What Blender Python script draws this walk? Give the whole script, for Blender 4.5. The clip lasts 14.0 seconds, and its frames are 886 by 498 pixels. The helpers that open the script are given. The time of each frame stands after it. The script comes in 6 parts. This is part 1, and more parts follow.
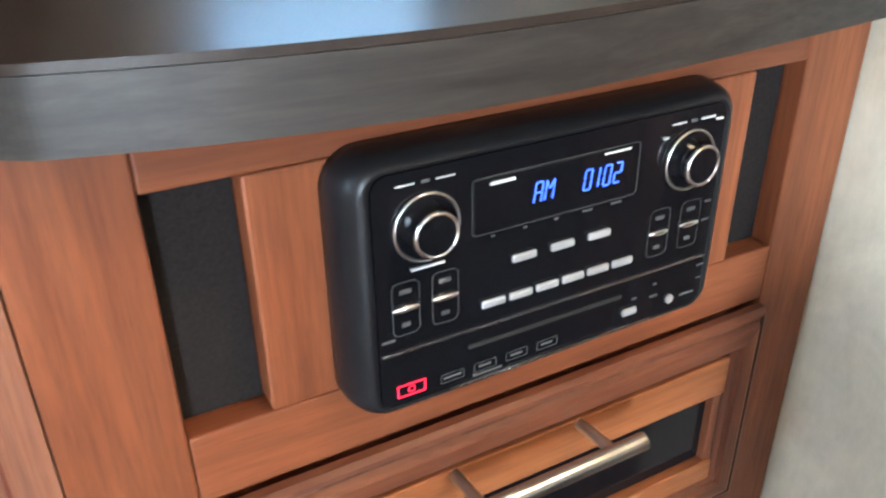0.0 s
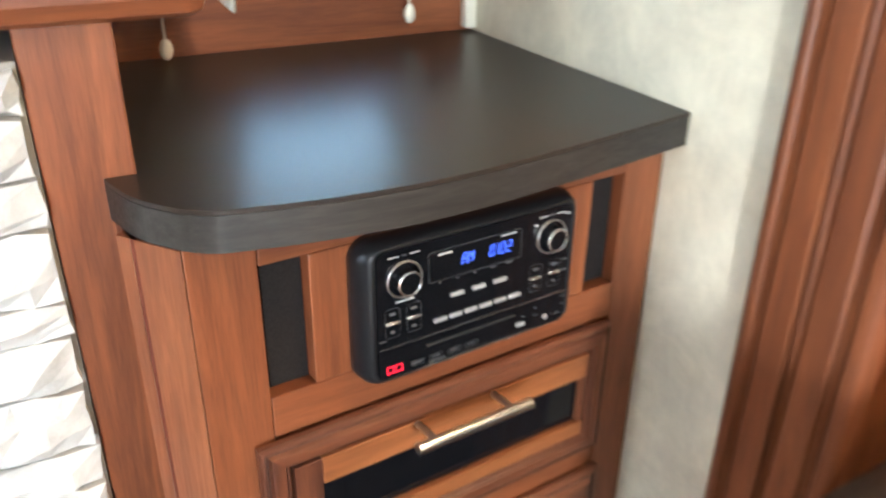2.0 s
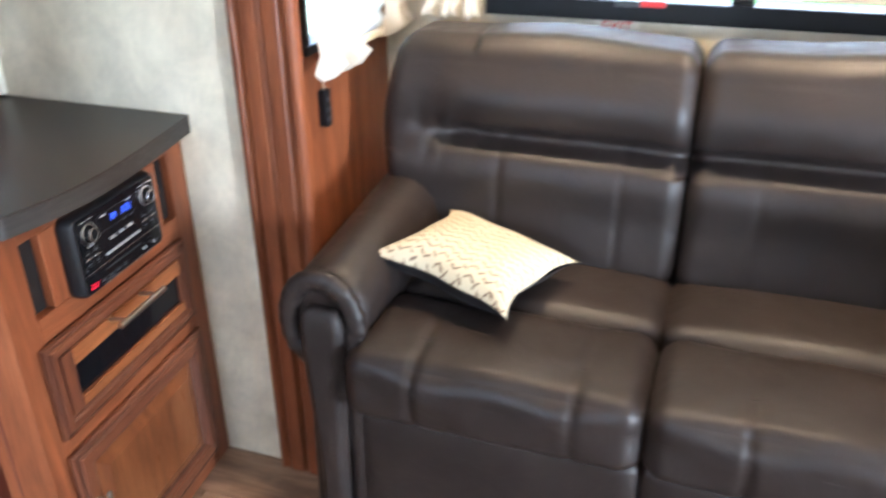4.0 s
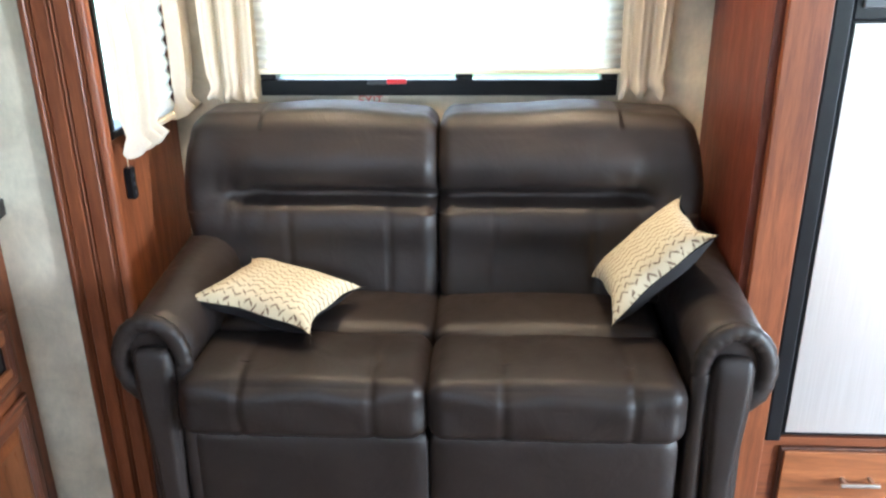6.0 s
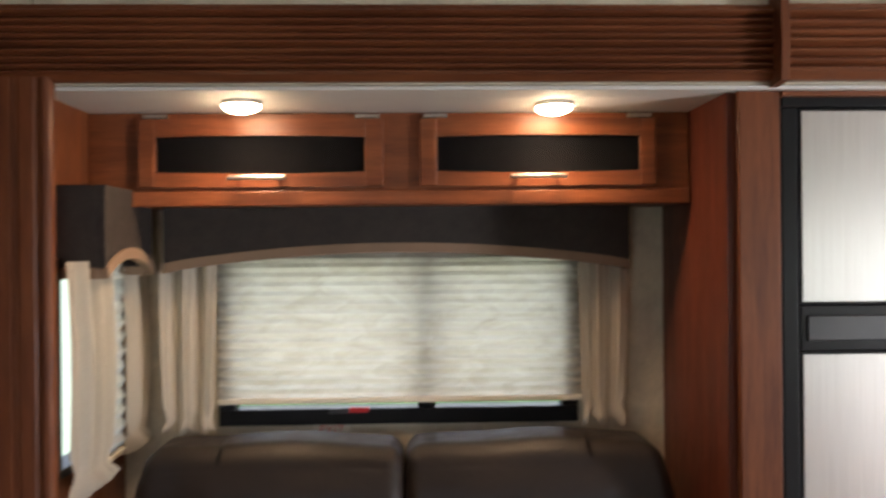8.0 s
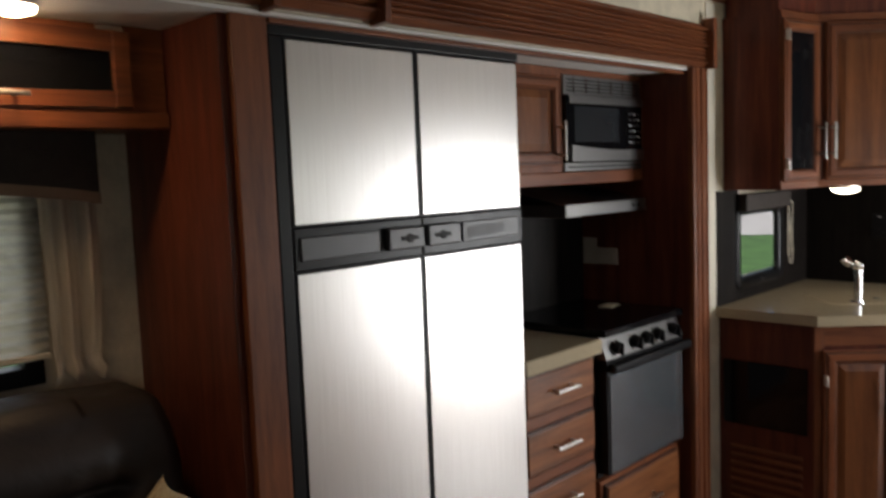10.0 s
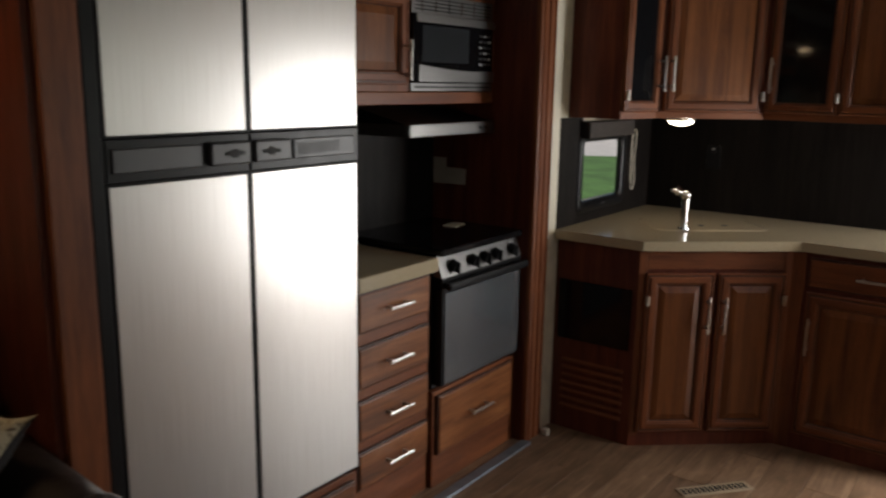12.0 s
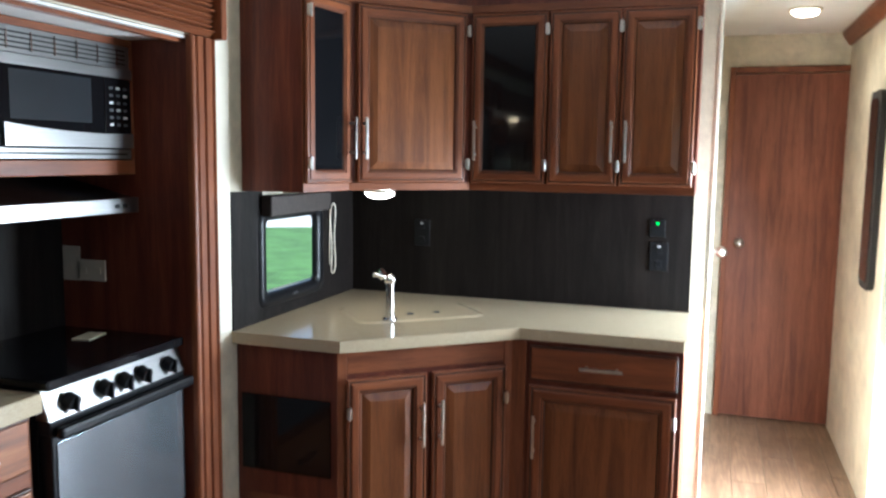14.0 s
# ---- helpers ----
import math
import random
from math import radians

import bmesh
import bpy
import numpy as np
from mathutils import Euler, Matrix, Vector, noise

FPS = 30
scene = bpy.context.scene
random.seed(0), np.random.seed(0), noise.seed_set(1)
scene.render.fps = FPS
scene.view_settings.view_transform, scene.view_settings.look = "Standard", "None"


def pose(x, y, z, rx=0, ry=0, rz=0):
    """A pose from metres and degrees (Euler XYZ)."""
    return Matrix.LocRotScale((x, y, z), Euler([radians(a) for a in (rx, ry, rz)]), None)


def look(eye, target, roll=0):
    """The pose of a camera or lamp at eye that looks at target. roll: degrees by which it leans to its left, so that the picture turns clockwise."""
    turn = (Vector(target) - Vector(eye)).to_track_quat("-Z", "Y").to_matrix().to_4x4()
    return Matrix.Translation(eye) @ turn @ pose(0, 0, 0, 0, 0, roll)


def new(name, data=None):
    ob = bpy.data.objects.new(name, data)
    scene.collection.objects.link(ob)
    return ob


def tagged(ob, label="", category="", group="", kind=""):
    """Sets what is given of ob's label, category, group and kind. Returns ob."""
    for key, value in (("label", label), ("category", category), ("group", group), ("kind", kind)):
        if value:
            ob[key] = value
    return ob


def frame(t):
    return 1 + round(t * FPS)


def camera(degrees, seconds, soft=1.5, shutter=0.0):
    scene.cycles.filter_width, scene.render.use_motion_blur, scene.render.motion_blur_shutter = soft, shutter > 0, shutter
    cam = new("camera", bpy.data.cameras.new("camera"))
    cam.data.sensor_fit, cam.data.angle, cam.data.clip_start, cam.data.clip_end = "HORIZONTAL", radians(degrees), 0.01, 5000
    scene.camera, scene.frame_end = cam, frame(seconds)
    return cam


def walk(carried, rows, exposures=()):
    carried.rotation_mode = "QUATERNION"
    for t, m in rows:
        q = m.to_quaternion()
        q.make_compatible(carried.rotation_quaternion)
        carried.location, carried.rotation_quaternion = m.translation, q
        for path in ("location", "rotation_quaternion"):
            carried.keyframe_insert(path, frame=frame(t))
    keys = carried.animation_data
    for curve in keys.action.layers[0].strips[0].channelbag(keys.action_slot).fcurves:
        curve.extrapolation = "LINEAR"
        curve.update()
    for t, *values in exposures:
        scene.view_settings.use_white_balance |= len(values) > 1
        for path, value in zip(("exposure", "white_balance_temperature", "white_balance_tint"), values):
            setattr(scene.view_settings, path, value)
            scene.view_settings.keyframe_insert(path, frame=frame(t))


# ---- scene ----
cam = camera(57.5, 14.0, soft=2.3, shutter=0.5)
PATH = [
    (0, (-0.4628, 1.2403, 0.9797), (-1.9573, 1.8870, 0.1060), -0.79),
    (0.5, (-0.4747, 1.2589, 0.9894), (-1.9621, 1.9144, 0.1102), 0.02),
    (1, (-0.4169, 1.2502, 1.0022), (-1.9446, 1.8682, 0.1659), -0.82),
    (1.5, (-0.3183, 1.1943, 1.0597), (-1.8651, 1.8389, 0.2804), 0.40),
    (2, (-0.1940, 1.0958, 1.1637), (-1.6533, 1.8713, 0.3365), 0.76),
    (2.5, (-0.0670, 0.9194, 1.2444), (-1.2890, 2.0530, 0.4464), 0.61),
    (3, (0.0892, 0.7416, 1.3114), (-0.9396, 2.0046, 0.4387), 1.28),
    (3.5, (0.205, 0.544, 1.36), (-0.764, 1.998, 0.386), 2.2),
    (4, (0.218, 0.371, 1.408), (-0.379, 2.055, 0.51), -0.5),
    (6.3, (0.299, -0.03, 1.481), (0.203, 1.853, 0.813), -0.4),
    (6.5, (0.293, -0.038, 1.482), (0.196, 1.869, 0.887), -0.2),
    (7, (0.286, -0.047, 1.503), (0.168, 1.906, 1.09), -0.3),
    (7.5, (0.285, -0.049, 1.509), (0.192, 1.938, 1.297), -0.5),
    (8, (0.213, 0.007, 1.529), (0.276, 2.006, 1.531), -0.5),
    (8.5, (0.078, 0.138, 1.549), (0.671, 2.047, 1.601), -1.0),
    (9, (0.049, 0.215, 1.559), (1.045, 1.948, 1.521), -0.2),
    (9.2, (0.024, 0.228, 1.543), (1.174, 1.864, 1.537), -0.1),
    (11.3, (-0.046, 0.113, 1.505), (1.499, 1.297, 1.048), -0.8),
    (11.5, (-0.046, 0.086, 1.512), (1.5, 1.297, 1.138), -0.4),
    (12, (0.051, 0.079, 1.542), (1.627, 1.241, 1.134), 1.0),
    (12.5, (0.2, 0.133, 1.508), (1.966, 0.981, 1.11), 0.6),
    (13, (0.389, 0.209, 1.514), (2.275, 0.797, 1.203), -0.7),
    (13.5, (0.541, 0.229, 1.505), (2.441, 0.786, 1.221), -1.6),
    (14, (0.765, 0.202, 1.523), (2.652, 0.824, 1.297), 0.8),
]
EXPOSURES = [(0, 3.25, 5350, 3), (1.0, 3.2, 5600, 4), (2.0, 3.15, 5800, 4), (3.0, 2.95, 5600, 4), (4.0, 3.05, 5350, 8), (6.5, 2.3, 5300, 3), (7.2, 1.3, 5800, 12), (8.0, 0.8, 6500, 15), (9.0, 0.0, 6600, 12), (11.3, -0.8, 6900, 13), (12.3, -0.85, 7000, 12), (13.0, 0.65, 6250, 9), (14.0, 0.85, 5500, 5)]
walk(cam, [(t, look(a, b, r)) for t, a, b, r in PATH], EXPOSURES)

# ---- world and light ----
world = bpy.data.worlds.new("world")
scene.world = world
world.use_nodes = True
wn = world.node_tree
sky = wn.nodes.new("ShaderNodeTexSky")
sky.sky_type, sky.sun_disc = "NISHITA", False
sky.sun_elevation, sky.sun_rotation = radians(70.9), radians(160.5)
wn.links.new(sky.outputs[0], wn.nodes["Background"].inputs[0])
wn.nodes["Background"].inputs[1].default_value = 0.13


def sun_lamp(strength, target_dir):
    d = bpy.data.lights.new("sun", "SUN")
    d.energy, d.angle, d.color = strength, radians(0.6), (1.0, 0.95, 0.88)
    ob = new("sun", d)
    ob.matrix_world = look((0, 0, 8), Vector((0, 0, 8)) + Vector(target_dir))
    return ob


def area_lamp(name, eye, target, w, h, watts, colour):
    d = bpy.data.lights.new(name, "AREA")
    d.shape, d.size, d.size_y, d.energy, d.color = "RECTANGLE", w, h, watts, colour
    ob = new(name, d)
    ob.matrix_world = look(eye, target)
    return ob


sun_lamp(5.0, (-0.22, 0.62, -1.90))
DAY = (0.93, 0.97, 1.0)
area_lamp("door_daylight", (4.065, -0.56, 0.80), (3.75, 1.2, 0.2), 0.75, 1.45, 115, DAY)
area_lamp("sofa_window_daylight", (0.16, 2.36, 1.30), (0.16, 0, 1.30), 0.92, 0.42, 1.0, (1.0, 0.98, 0.93))
area_lamp("side_window_daylight", (-0.67, 2.01, 1.26), (1, 2.01, 1.26), 0.28, 0.5, 0.25, (0.9, 0.96, 1.0))
area_lamp("dinette_daylight", (2.5, -0.53, 1.37), (2.4, 0.9, 0.1), 1.3, 0.68, 2.5, DAY)
area_lamp("tv_wall_daylight", (-1.40, 1.47, 1.08), (0, 1.3, 0.7), 0.30, 0.12, 0.15, (0.55, 0.80, 1.0))
# fill lamp at an added, unseen window; brightens the end wall and sofa
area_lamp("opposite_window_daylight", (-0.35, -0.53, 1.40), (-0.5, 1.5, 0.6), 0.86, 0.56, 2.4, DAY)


def puck_lamp(name, x, y, z, watts, colour):
    d = bpy.data.lights.new(name, "SPOT")
    d.energy, d.color, d.shadow_soft_size, d.spot_size, d.spot_blend = watts, colour, 0.035, radians(150), 0.9
    ob = new(name, d)
    ob.location = (x, y, z)


puck_lamp("slide_lamp_a", -0.19, 1.885, 1.845, 6, (1.0, 0.64, 0.34))
puck_lamp("slide_lamp_b", 0.54, 1.915, 1.845, 6, (1.0, 0.64, 0.34))
puck_lamp("sink_lamp", 3.60, 1.38, 1.36, 1.5, (1.0, 0.85, 0.6))
puck_lamp("hall_lamp", 5.0, -0.18, 2.19, 9, (1.0, 0.88, 0.7))

# ---- materials ----


def material(name):
    m = bpy.data.materials.new(name)
    m.use_nodes = True
    return m, m.node_tree, m.node_tree.nodes["Principled BSDF"]


def node(nt, kind, **values):
    n = nt.nodes.new(kind)
    for key, value in values.items():
        n.inputs[key].default_value = value
    return n


def ramp(nt, fac, stops):
    n = nt.nodes.new("ShaderNodeValToRGB")
    while len(n.color_ramp.elements) < len(stops):
        n.color_ramp.elements.new(0.5)
    for e, (p, c) in zip(n.color_ramp.elements, stops):
        e.position, e.color = p, (*c, 1)
    nt.links.new(fac, n.inputs[0])
    return n.outputs[0]


def coords(nt, scale, rot=(0, 0, 0), kind="Object", shift=False):
    c = nt.nodes.new("ShaderNodeTexCoord")
    m = nt.nodes.new("ShaderNodeMapping")
    m.inputs["Scale"].default_value = scale
    m.inputs["Rotation"].default_value = rot
    nt.links.new(c.outputs[kind], m.inputs[0])
    if shift:
        o = nt.nodes.new("ShaderNodeObjectInfo")
        k = nt.nodes.new("ShaderNodeVectorMath")
        k.operation = "SCALE"
        k.inputs[0].default_value = (17, 23, 31)
        nt.links.new(o.outputs["Random"], k.inputs["Scale"])
        nt.links.new(k.outputs[0], m.inputs["Location"])
    return m.outputs[0]


def noise_tex(nt, vec, scale, detail=4.0, rough=0.55, dist=0.0):
    n = node(nt, "ShaderNodeTexNoise", Scale=scale, Detail=detail, Roughness=rough, Distortion=dist)
    nt.links.new(vec, n.inputs["Vector"])
    return n.outputs["Fac"]


def mixc(nt, fac, a, b, mode="MIX"):
    n = nt.nodes.new("ShaderNodeMix")
    n.data_type, n.blend_type = "RGBA", mode
    for sock, v in ((n.inputs[0], fac), (n.inputs[6], a), (n.inputs[7], b)):
        if isinstance(v, (int, float)):
            sock.default_value = v
        elif isinstance(v, tuple):
            sock.default_value = (*v, 1)
        else:
            nt.links.new(v, sock)
    return n.outputs[2]


def bump(nt, bsdf, height, strength, distance=0.002):
    b = node(nt, "ShaderNodeBump", Strength=strength, Distance=distance)
    nt.links.new(height, b.inputs["Height"])
    nt.links.new(b.outputs[0], bsdf.inputs["Normal"])


def wood(name, dark, mid, light, axis="z", gloss=0.32, fine=1.0, spec=0.32):
    m, nt, b = material(name)
    s = {"z": (14, 14, 1.0), "x": (1.0, 14, 14), "y": (14, 1.0, 14)}[axis]
    v = coords(nt, s, shift=True)
    v2 = coords(nt, tuple(k * 6 for k in s), shift=True)
    v3 = coords(nt, (3, 3, 3), shift=True)
    grain = noise_tex(nt, v, 1.6 * fine, 5, 0.6, 0.8)
    pores = noise_tex(nt, v2, 3.0, 3, 0.7)
    blot = noise_tex(nt, v3, 1.3, 3, 0.5)
    c = ramp(nt, grain, [(0.28, dark), (0.5, mid), (0.74, light)])
    c = mixc(nt, 0.35, c, ramp(nt, pores, [(0.35, (0.45, 0.40, 0.38)), (0.6, (1, 1, 1))]), "MULTIPLY")
    c = mixc(nt, 0.45, c, ramp(nt, blot, [(0.3, (0.62, 0.58, 0.56)), (0.7, (1.12, 1.1, 1.08))]), "MULTIPLY")
    nt.links.new(c, b.inputs["Base Color"])
    nt.links.new(ramp(nt, pores, [(0.3, (gloss + 0.16,) * 3), (0.7, (gloss,) * 3)]), b.inputs["Roughness"])
    b.inputs["Specular IOR Level"].default_value = spec
    bump(nt, b, pores, 0.12, 0.0006)
    return m


def plain(name, colour, rough=0.5, metal=0.0, vary=0.12, scale=8.0, bumpy=0.0, bscale=60, spec=0.5, coat=0.0):
    m, nt, b = material(name)
    v = coords(nt, (1, 1, 1))
    n = noise_tex(nt, v, scale, 5)
    lo, hi = tuple(c * (1 - vary) for c in colour), tuple(min(1, c * (1 + vary)) for c in colour)
    nt.links.new(ramp(nt, n, [(0.3, lo), (0.7, hi)]), b.inputs["Base Color"])
    if metal:
        b.inputs["Roughness"].default_value = rough
    else:
        nt.links.new(ramp(nt, noise_tex(nt, v, scale * 3, 3), [(0.3, (rough * 0.92,) * 3), (0.7, (min(1, rough * 1.08),) * 3)]), b.inputs["Roughness"])
    b.inputs["Metallic"].default_value, b.inputs["Specular IOR Level"].default_value = metal, spec
    b.inputs["Coat Weight"].default_value = coat
    if bumpy:
        bump(nt, b, noise_tex(nt, v, bscale, 4), bumpy, 0.001)
    return m


def emitter(name, colour, strength):
    m, nt, b = material(name)
    b.inputs["Base Color"].default_value = (*colour, 1)
    b.inputs["Emission Color"].default_value = (*colour, 1)
    b.inputs["Emission Strength"].default_value = strength
    return m


CH = ((0.120, 0.036, 0.0145), (0.192, 0.060, 0.023), (0.270, 0.090, 0.034))
cherry = wood("cherry_upright", *CH, fine=1.8)
cherry_x = wood("cherry_along_x", *CH, axis="x")
cherry_y = wood("cherry_along_y", *CH, axis="y")
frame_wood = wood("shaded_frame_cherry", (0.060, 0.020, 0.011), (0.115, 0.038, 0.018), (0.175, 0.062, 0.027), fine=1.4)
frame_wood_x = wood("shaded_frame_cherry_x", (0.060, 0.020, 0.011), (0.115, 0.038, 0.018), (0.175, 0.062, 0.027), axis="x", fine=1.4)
glaze = wood("glazed_cherry", (0.035, 0.016, 0.011), (0.075, 0.03, 0.018), (0.14, 0.06, 0.035))
panel_wood = wood("side_panel_wood", (0.07, 0.017, 0.011), (0.13, 0.032, 0.018), (0.20, 0.055, 0.028), gloss=0.30)
alder = wood("knotty_alder", (0.075, 0.024, 0.0095), (0.165, 0.056, 0.0195), (0.25, 0.094, 0.033), gloss=0.26, fine=0.8)
alder_x = wood("knotty_alder_x", (0.095, 0.032, 0.012), (0.225, 0.078, 0.027), (0.34, 0.135, 0.050), axis="x", gloss=0.28)
door_wood = wood("flush_door_wood", (0.10, 0.03, 0.017), (0.19, 0.062, 0.032), (0.27, 0.10, 0.055), gloss=0.42)
dark_lam = plain("dark_laminate", (0.026, 0.019, 0.015), 0.33, vary=0.18, scale=260, spec=0.26)
dark_edge = wood("dark_edge_band", (0.019, 0.016, 0.0135), (0.029, 0.025, 0.0215), (0.044, 0.038, 0.033), axis="y", gloss=0.35, fine=5.0)
splash_m = wood("espresso_backsplash", (0.006, 0.005, 0.0045), (0.012, 0.0095, 0.0085), (0.020, 0.016, 0.014), axis="z", gloss=0.45, spec=0.12)


def wallpaper(name, base=(0.57, 0.51, 0.39)):
    m, nt, b = material(name)
    v = coords(nt, (1, 1, 1))
    big = noise_tex(nt, v, 9, 6, 0.65, 0.4)
    small = noise_tex(nt, coords(nt, (1, 1, 0.35)), 90, 4, 0.7)
    c = ramp(nt, big, [(0.3, tuple(k * 0.80 for k in base)), (0.5, base), (0.72, tuple(min(1, k * 1.22) for k in base))])
    c = mixc(nt, 0.30, c, ramp(nt, small, [(0.3, (0.75, 0.73, 0.68)), (0.65, (1.08, 1.08, 1.06))]), "MULTIPLY")
    nt.links.new(c, b.inputs["Base Color"])
    b.inputs["Roughness"].default_value = 0.55
    bump(nt, b, small, 0.10, 0.0006)
    return m


paper = wallpaper("mottled_wallpaper")
ceil_m = plain("ceiling_white", (0.72, 0.70, 0.67), 0.7, vary=0.03, bumpy=0.1, bscale=150)
cream = plain("cream_trim", (0.66, 0.61, 0.50), 0.5, vary=0.04)
stone_m, _nt, _b = material("pale_ledge_stone")
_v = coords(_nt, (1, 1, 1), shift=True)
_n = noise_tex(_nt, _v, 16, 8, 0.7, 0.3)
_o = _nt.nodes.new("ShaderNodeObjectInfo")
_c = ramp(_nt, _n, [(0.25, (0.40, 0.385, 0.36)), (0.5, (0.56, 0.55, 0.53)), (0.75, (0.66, 0.65, 0.63))])
_c = mixc(_nt, 0.3, _c, ramp(_nt, _o.outputs["Random"], [(0.0, (0.82, 0.80, 0.76)), (1.0, (1, 1, 1))]), "MULTIPLY")
_nt.links.new(_c, _b.inputs["Base Color"])
_b.inputs["Roughness"].default_value = 0.85
bump(_nt, _b, _n, 0.55, 0.006)
grout_m = plain("shadowed_mortar", (0.25, 0.23, 0.20), 0.9, bumpy=0.4)

leather, _nt, _b = material("dark_brown_leather")
_b.inputs["Specular IOR Level"].default_value = 0.35
_v = coords(_nt, (1, 1, 1))
_vo = node(_nt, "ShaderNodeTexVoronoi", Scale=260.0)
_nt.links.new(_v, _vo.inputs["Vector"])
_n = noise_tex(_nt, _v, 7, 4)
_nt.links.new(ramp(_nt, _n, [(0.3, (0.013, 0.009, 0.0075)), (0.7, (0.021, 0.0145, 0.012))]), _b.inputs["Base Color"])
_nt.links.new(ramp(_nt, noise_tex(_nt, _v, 22, 4), [(0.3, (0.42,) * 3), (0.7, (0.54,) * 3)]), _b.inputs["Roughness"])
_b1 = node(_nt, "ShaderNodeBump", Strength=0.15, Distance=0.0008)
_nt.links.new(_vo.outputs["Distance"], _b1.inputs["Height"])
_b2 = node(_nt, "ShaderNodeBump", Strength=0.35, Distance=0.012)
_nt.links.new(noise_tex(_nt, coords(_nt, (1, 1, 1)), 9, 4, 0.55, 0.7), _b2.inputs["Height"])
_nt.links.new(_b1.outputs[0], _b2.inputs["Normal"])
_nt.links.new(_b2.outputs[0], _b.inputs["Normal"])

pillow_m, _nt, _b = material("cream_geometric_fabric")
_v = coords(_nt, (1, 1, 1))
_strokes = []
for _ang in (62, 118):
    _w = node(_nt, "ShaderNodeTexWave", Scale=19.0, Distortion=0.9)
    _w.inputs["Detail Scale"].default_value = 3.0
    _nt.links.new(coords(_nt, (1, 1, 1), (0, 0, radians(_ang))), _w.inputs["Vector"])
    _strokes.append(ramp(_nt, _w.outputs["Fac"], [(0.04, (0.0,) * 3), (0.13, (1.0,) * 3)]))
_w = node(_nt, "ShaderNodeTexWave", Scale=13.0, Distortion=0.4)
_nt.links.new(_v, _w.inputs["Vector"])
_band = ramp(_nt, _w.outputs["Fac"], [(0.48, (0.0,) * 3), (0.52, (1.0,) * 3)])
_pat = mixc(_nt, _band, _strokes[0], _strokes[1])
_gate = ramp(_nt, noise_tex(_nt, _v, 70, 2), [(0.36, (1.0,) * 3), (0.42, (0.0,) * 3)])
_pat = mixc(_nt, 1.0, _pat, _gate, "LIGHTEN")
_nt.links.new(mixc(_nt, _pat, (0.13, 0.09, 0.06), (0.46, 0.41, 0.29)), _b.inputs["Base Color"])
_b.inputs["Roughness"].default_value = 0.85
bump(_nt, _b, noise_tex(_nt, _v, 400, 2), 0.3, 0.0006)
pillow_dark = plain("black_pillow_back", (0.012, 0.010, 0.010), 0.6)

curtain_m, _nt, _b = material("cream_curtain_cloth")
_v = coords(_nt, (1, 1, 1))
_nt.links.new(ramp(_nt, noise_tex(_nt, _v, 300, 3), [(0.3, (0.56, 0.50, 0.41)), (0.7, (0.68, 0.62, 0.53))]), _b.inputs["Base Color"])
_b.inputs["Roughness"].default_value = 0.9
_t = _nt.nodes.new("ShaderNodeBsdfTranslucent")
_t.inputs[0].default_value = (0.66, 0.58, 0.45, 1)
_mx = _nt.nodes.new("ShaderNodeMixShader")
_mx.inputs[0].default_value = 0.35
_nt.links.new(_b.outputs[0], _mx.inputs[1])
_nt.links.new(_t.outputs[0], _mx.inputs[2])
_nt.links.new(_mx.outputs[0], _nt.nodes["Material Output"].inputs[0])

blind_m, _nt, _b = material("pleated_shade_cloth")
_v = coords(_nt, (1, 1, 1))
# cloudy mottling: tree shadows falling on the shade, put into the cloth colour
_n = noise_tex(_nt, coords(_nt, (3.0, 1, 8)), 3.2, 6, 0.62, 1.0)
_cc = ramp(_nt, _n, [(0.32, (0.62, 0.58, 0.49)), (0.68, (0.80, 0.78, 0.71))])
_nt.links.new(_cc, _b.inputs["Base Color"])
_b.inputs["Roughness"].default_value = 0.9
_t = _nt.nodes.new("ShaderNodeBsdfTranslucent")
_nt.links.new(_cc, _t.inputs[0])
_mx = _nt.nodes.new("ShaderNodeMixShader")
_mx.inputs[0].default_value = 0.7
_nt.links.new(_b.outputs[0], _mx.inputs[1])
_nt.links.new(_t.outputs[0], _mx.inputs[2])
_nt.links.new(_mx.outputs[0], _nt.nodes["Material Output"].inputs[0])

valance_m = plain("brown_valance_cloth", (0.030, 0.022, 0.018), 0.75, vary=0.2, bumpy=0.4, bscale=350, scale=30)
welt_m = plain("tan_welt_cloth", (0.26, 0.17, 0.11), 0.8, vary=0.1, bumpy=0.3, bscale=300)
black_pl = plain("satin_black_plastic", (0.009, 0.009, 0.010), 0.34, vary=0.1, spec=0.22)
gloss_blk = plain("gloss_black_face", (0.005, 0.005, 0.006), 0.10, vary=0.05, spec=0.28)
matte_blk = plain("matte_black", (0.008, 0.008, 0.008), 0.7, vary=0.1)
cloth_blk = plain("speaker_cloth", (0.016, 0.013, 0.012), 0.9, vary=0.3, scale=400, bumpy=0.4, bscale=500, spec=0.08)
red_pl = plain("red_plastic", (0.55, 0.02, 0.02), 0.4)
tan_metal = plain("tan_metal", (0.40, 0.31, 0.21), 0.45, 0.2)
grey_frame = plain("dark_grey_handle_plastic", (0.045, 0.045, 0.047), 0.4)
chrome = plain("polished_chrome", (0.80, 0.79, 0.77), 0.17, 1.0, 0.03)
nickel = plain("brushed_nickel", (0.62, 0.60, 0.56), 0.28, 1.0, 0.05, 40)
silver_key = plain("silver_key", (0.50, 0.50, 0.50), 0.3, 0.6)
white_mark = plain("printed_white", (0.55, 0.55, 0.55), 0.5)
grey_mark = plain("printed_grey", (0.055, 0.055, 0.058), 0.5)
outlet_m = plain("beige_outlet_plastic", (0.50, 0.44, 0.36), 0.4)
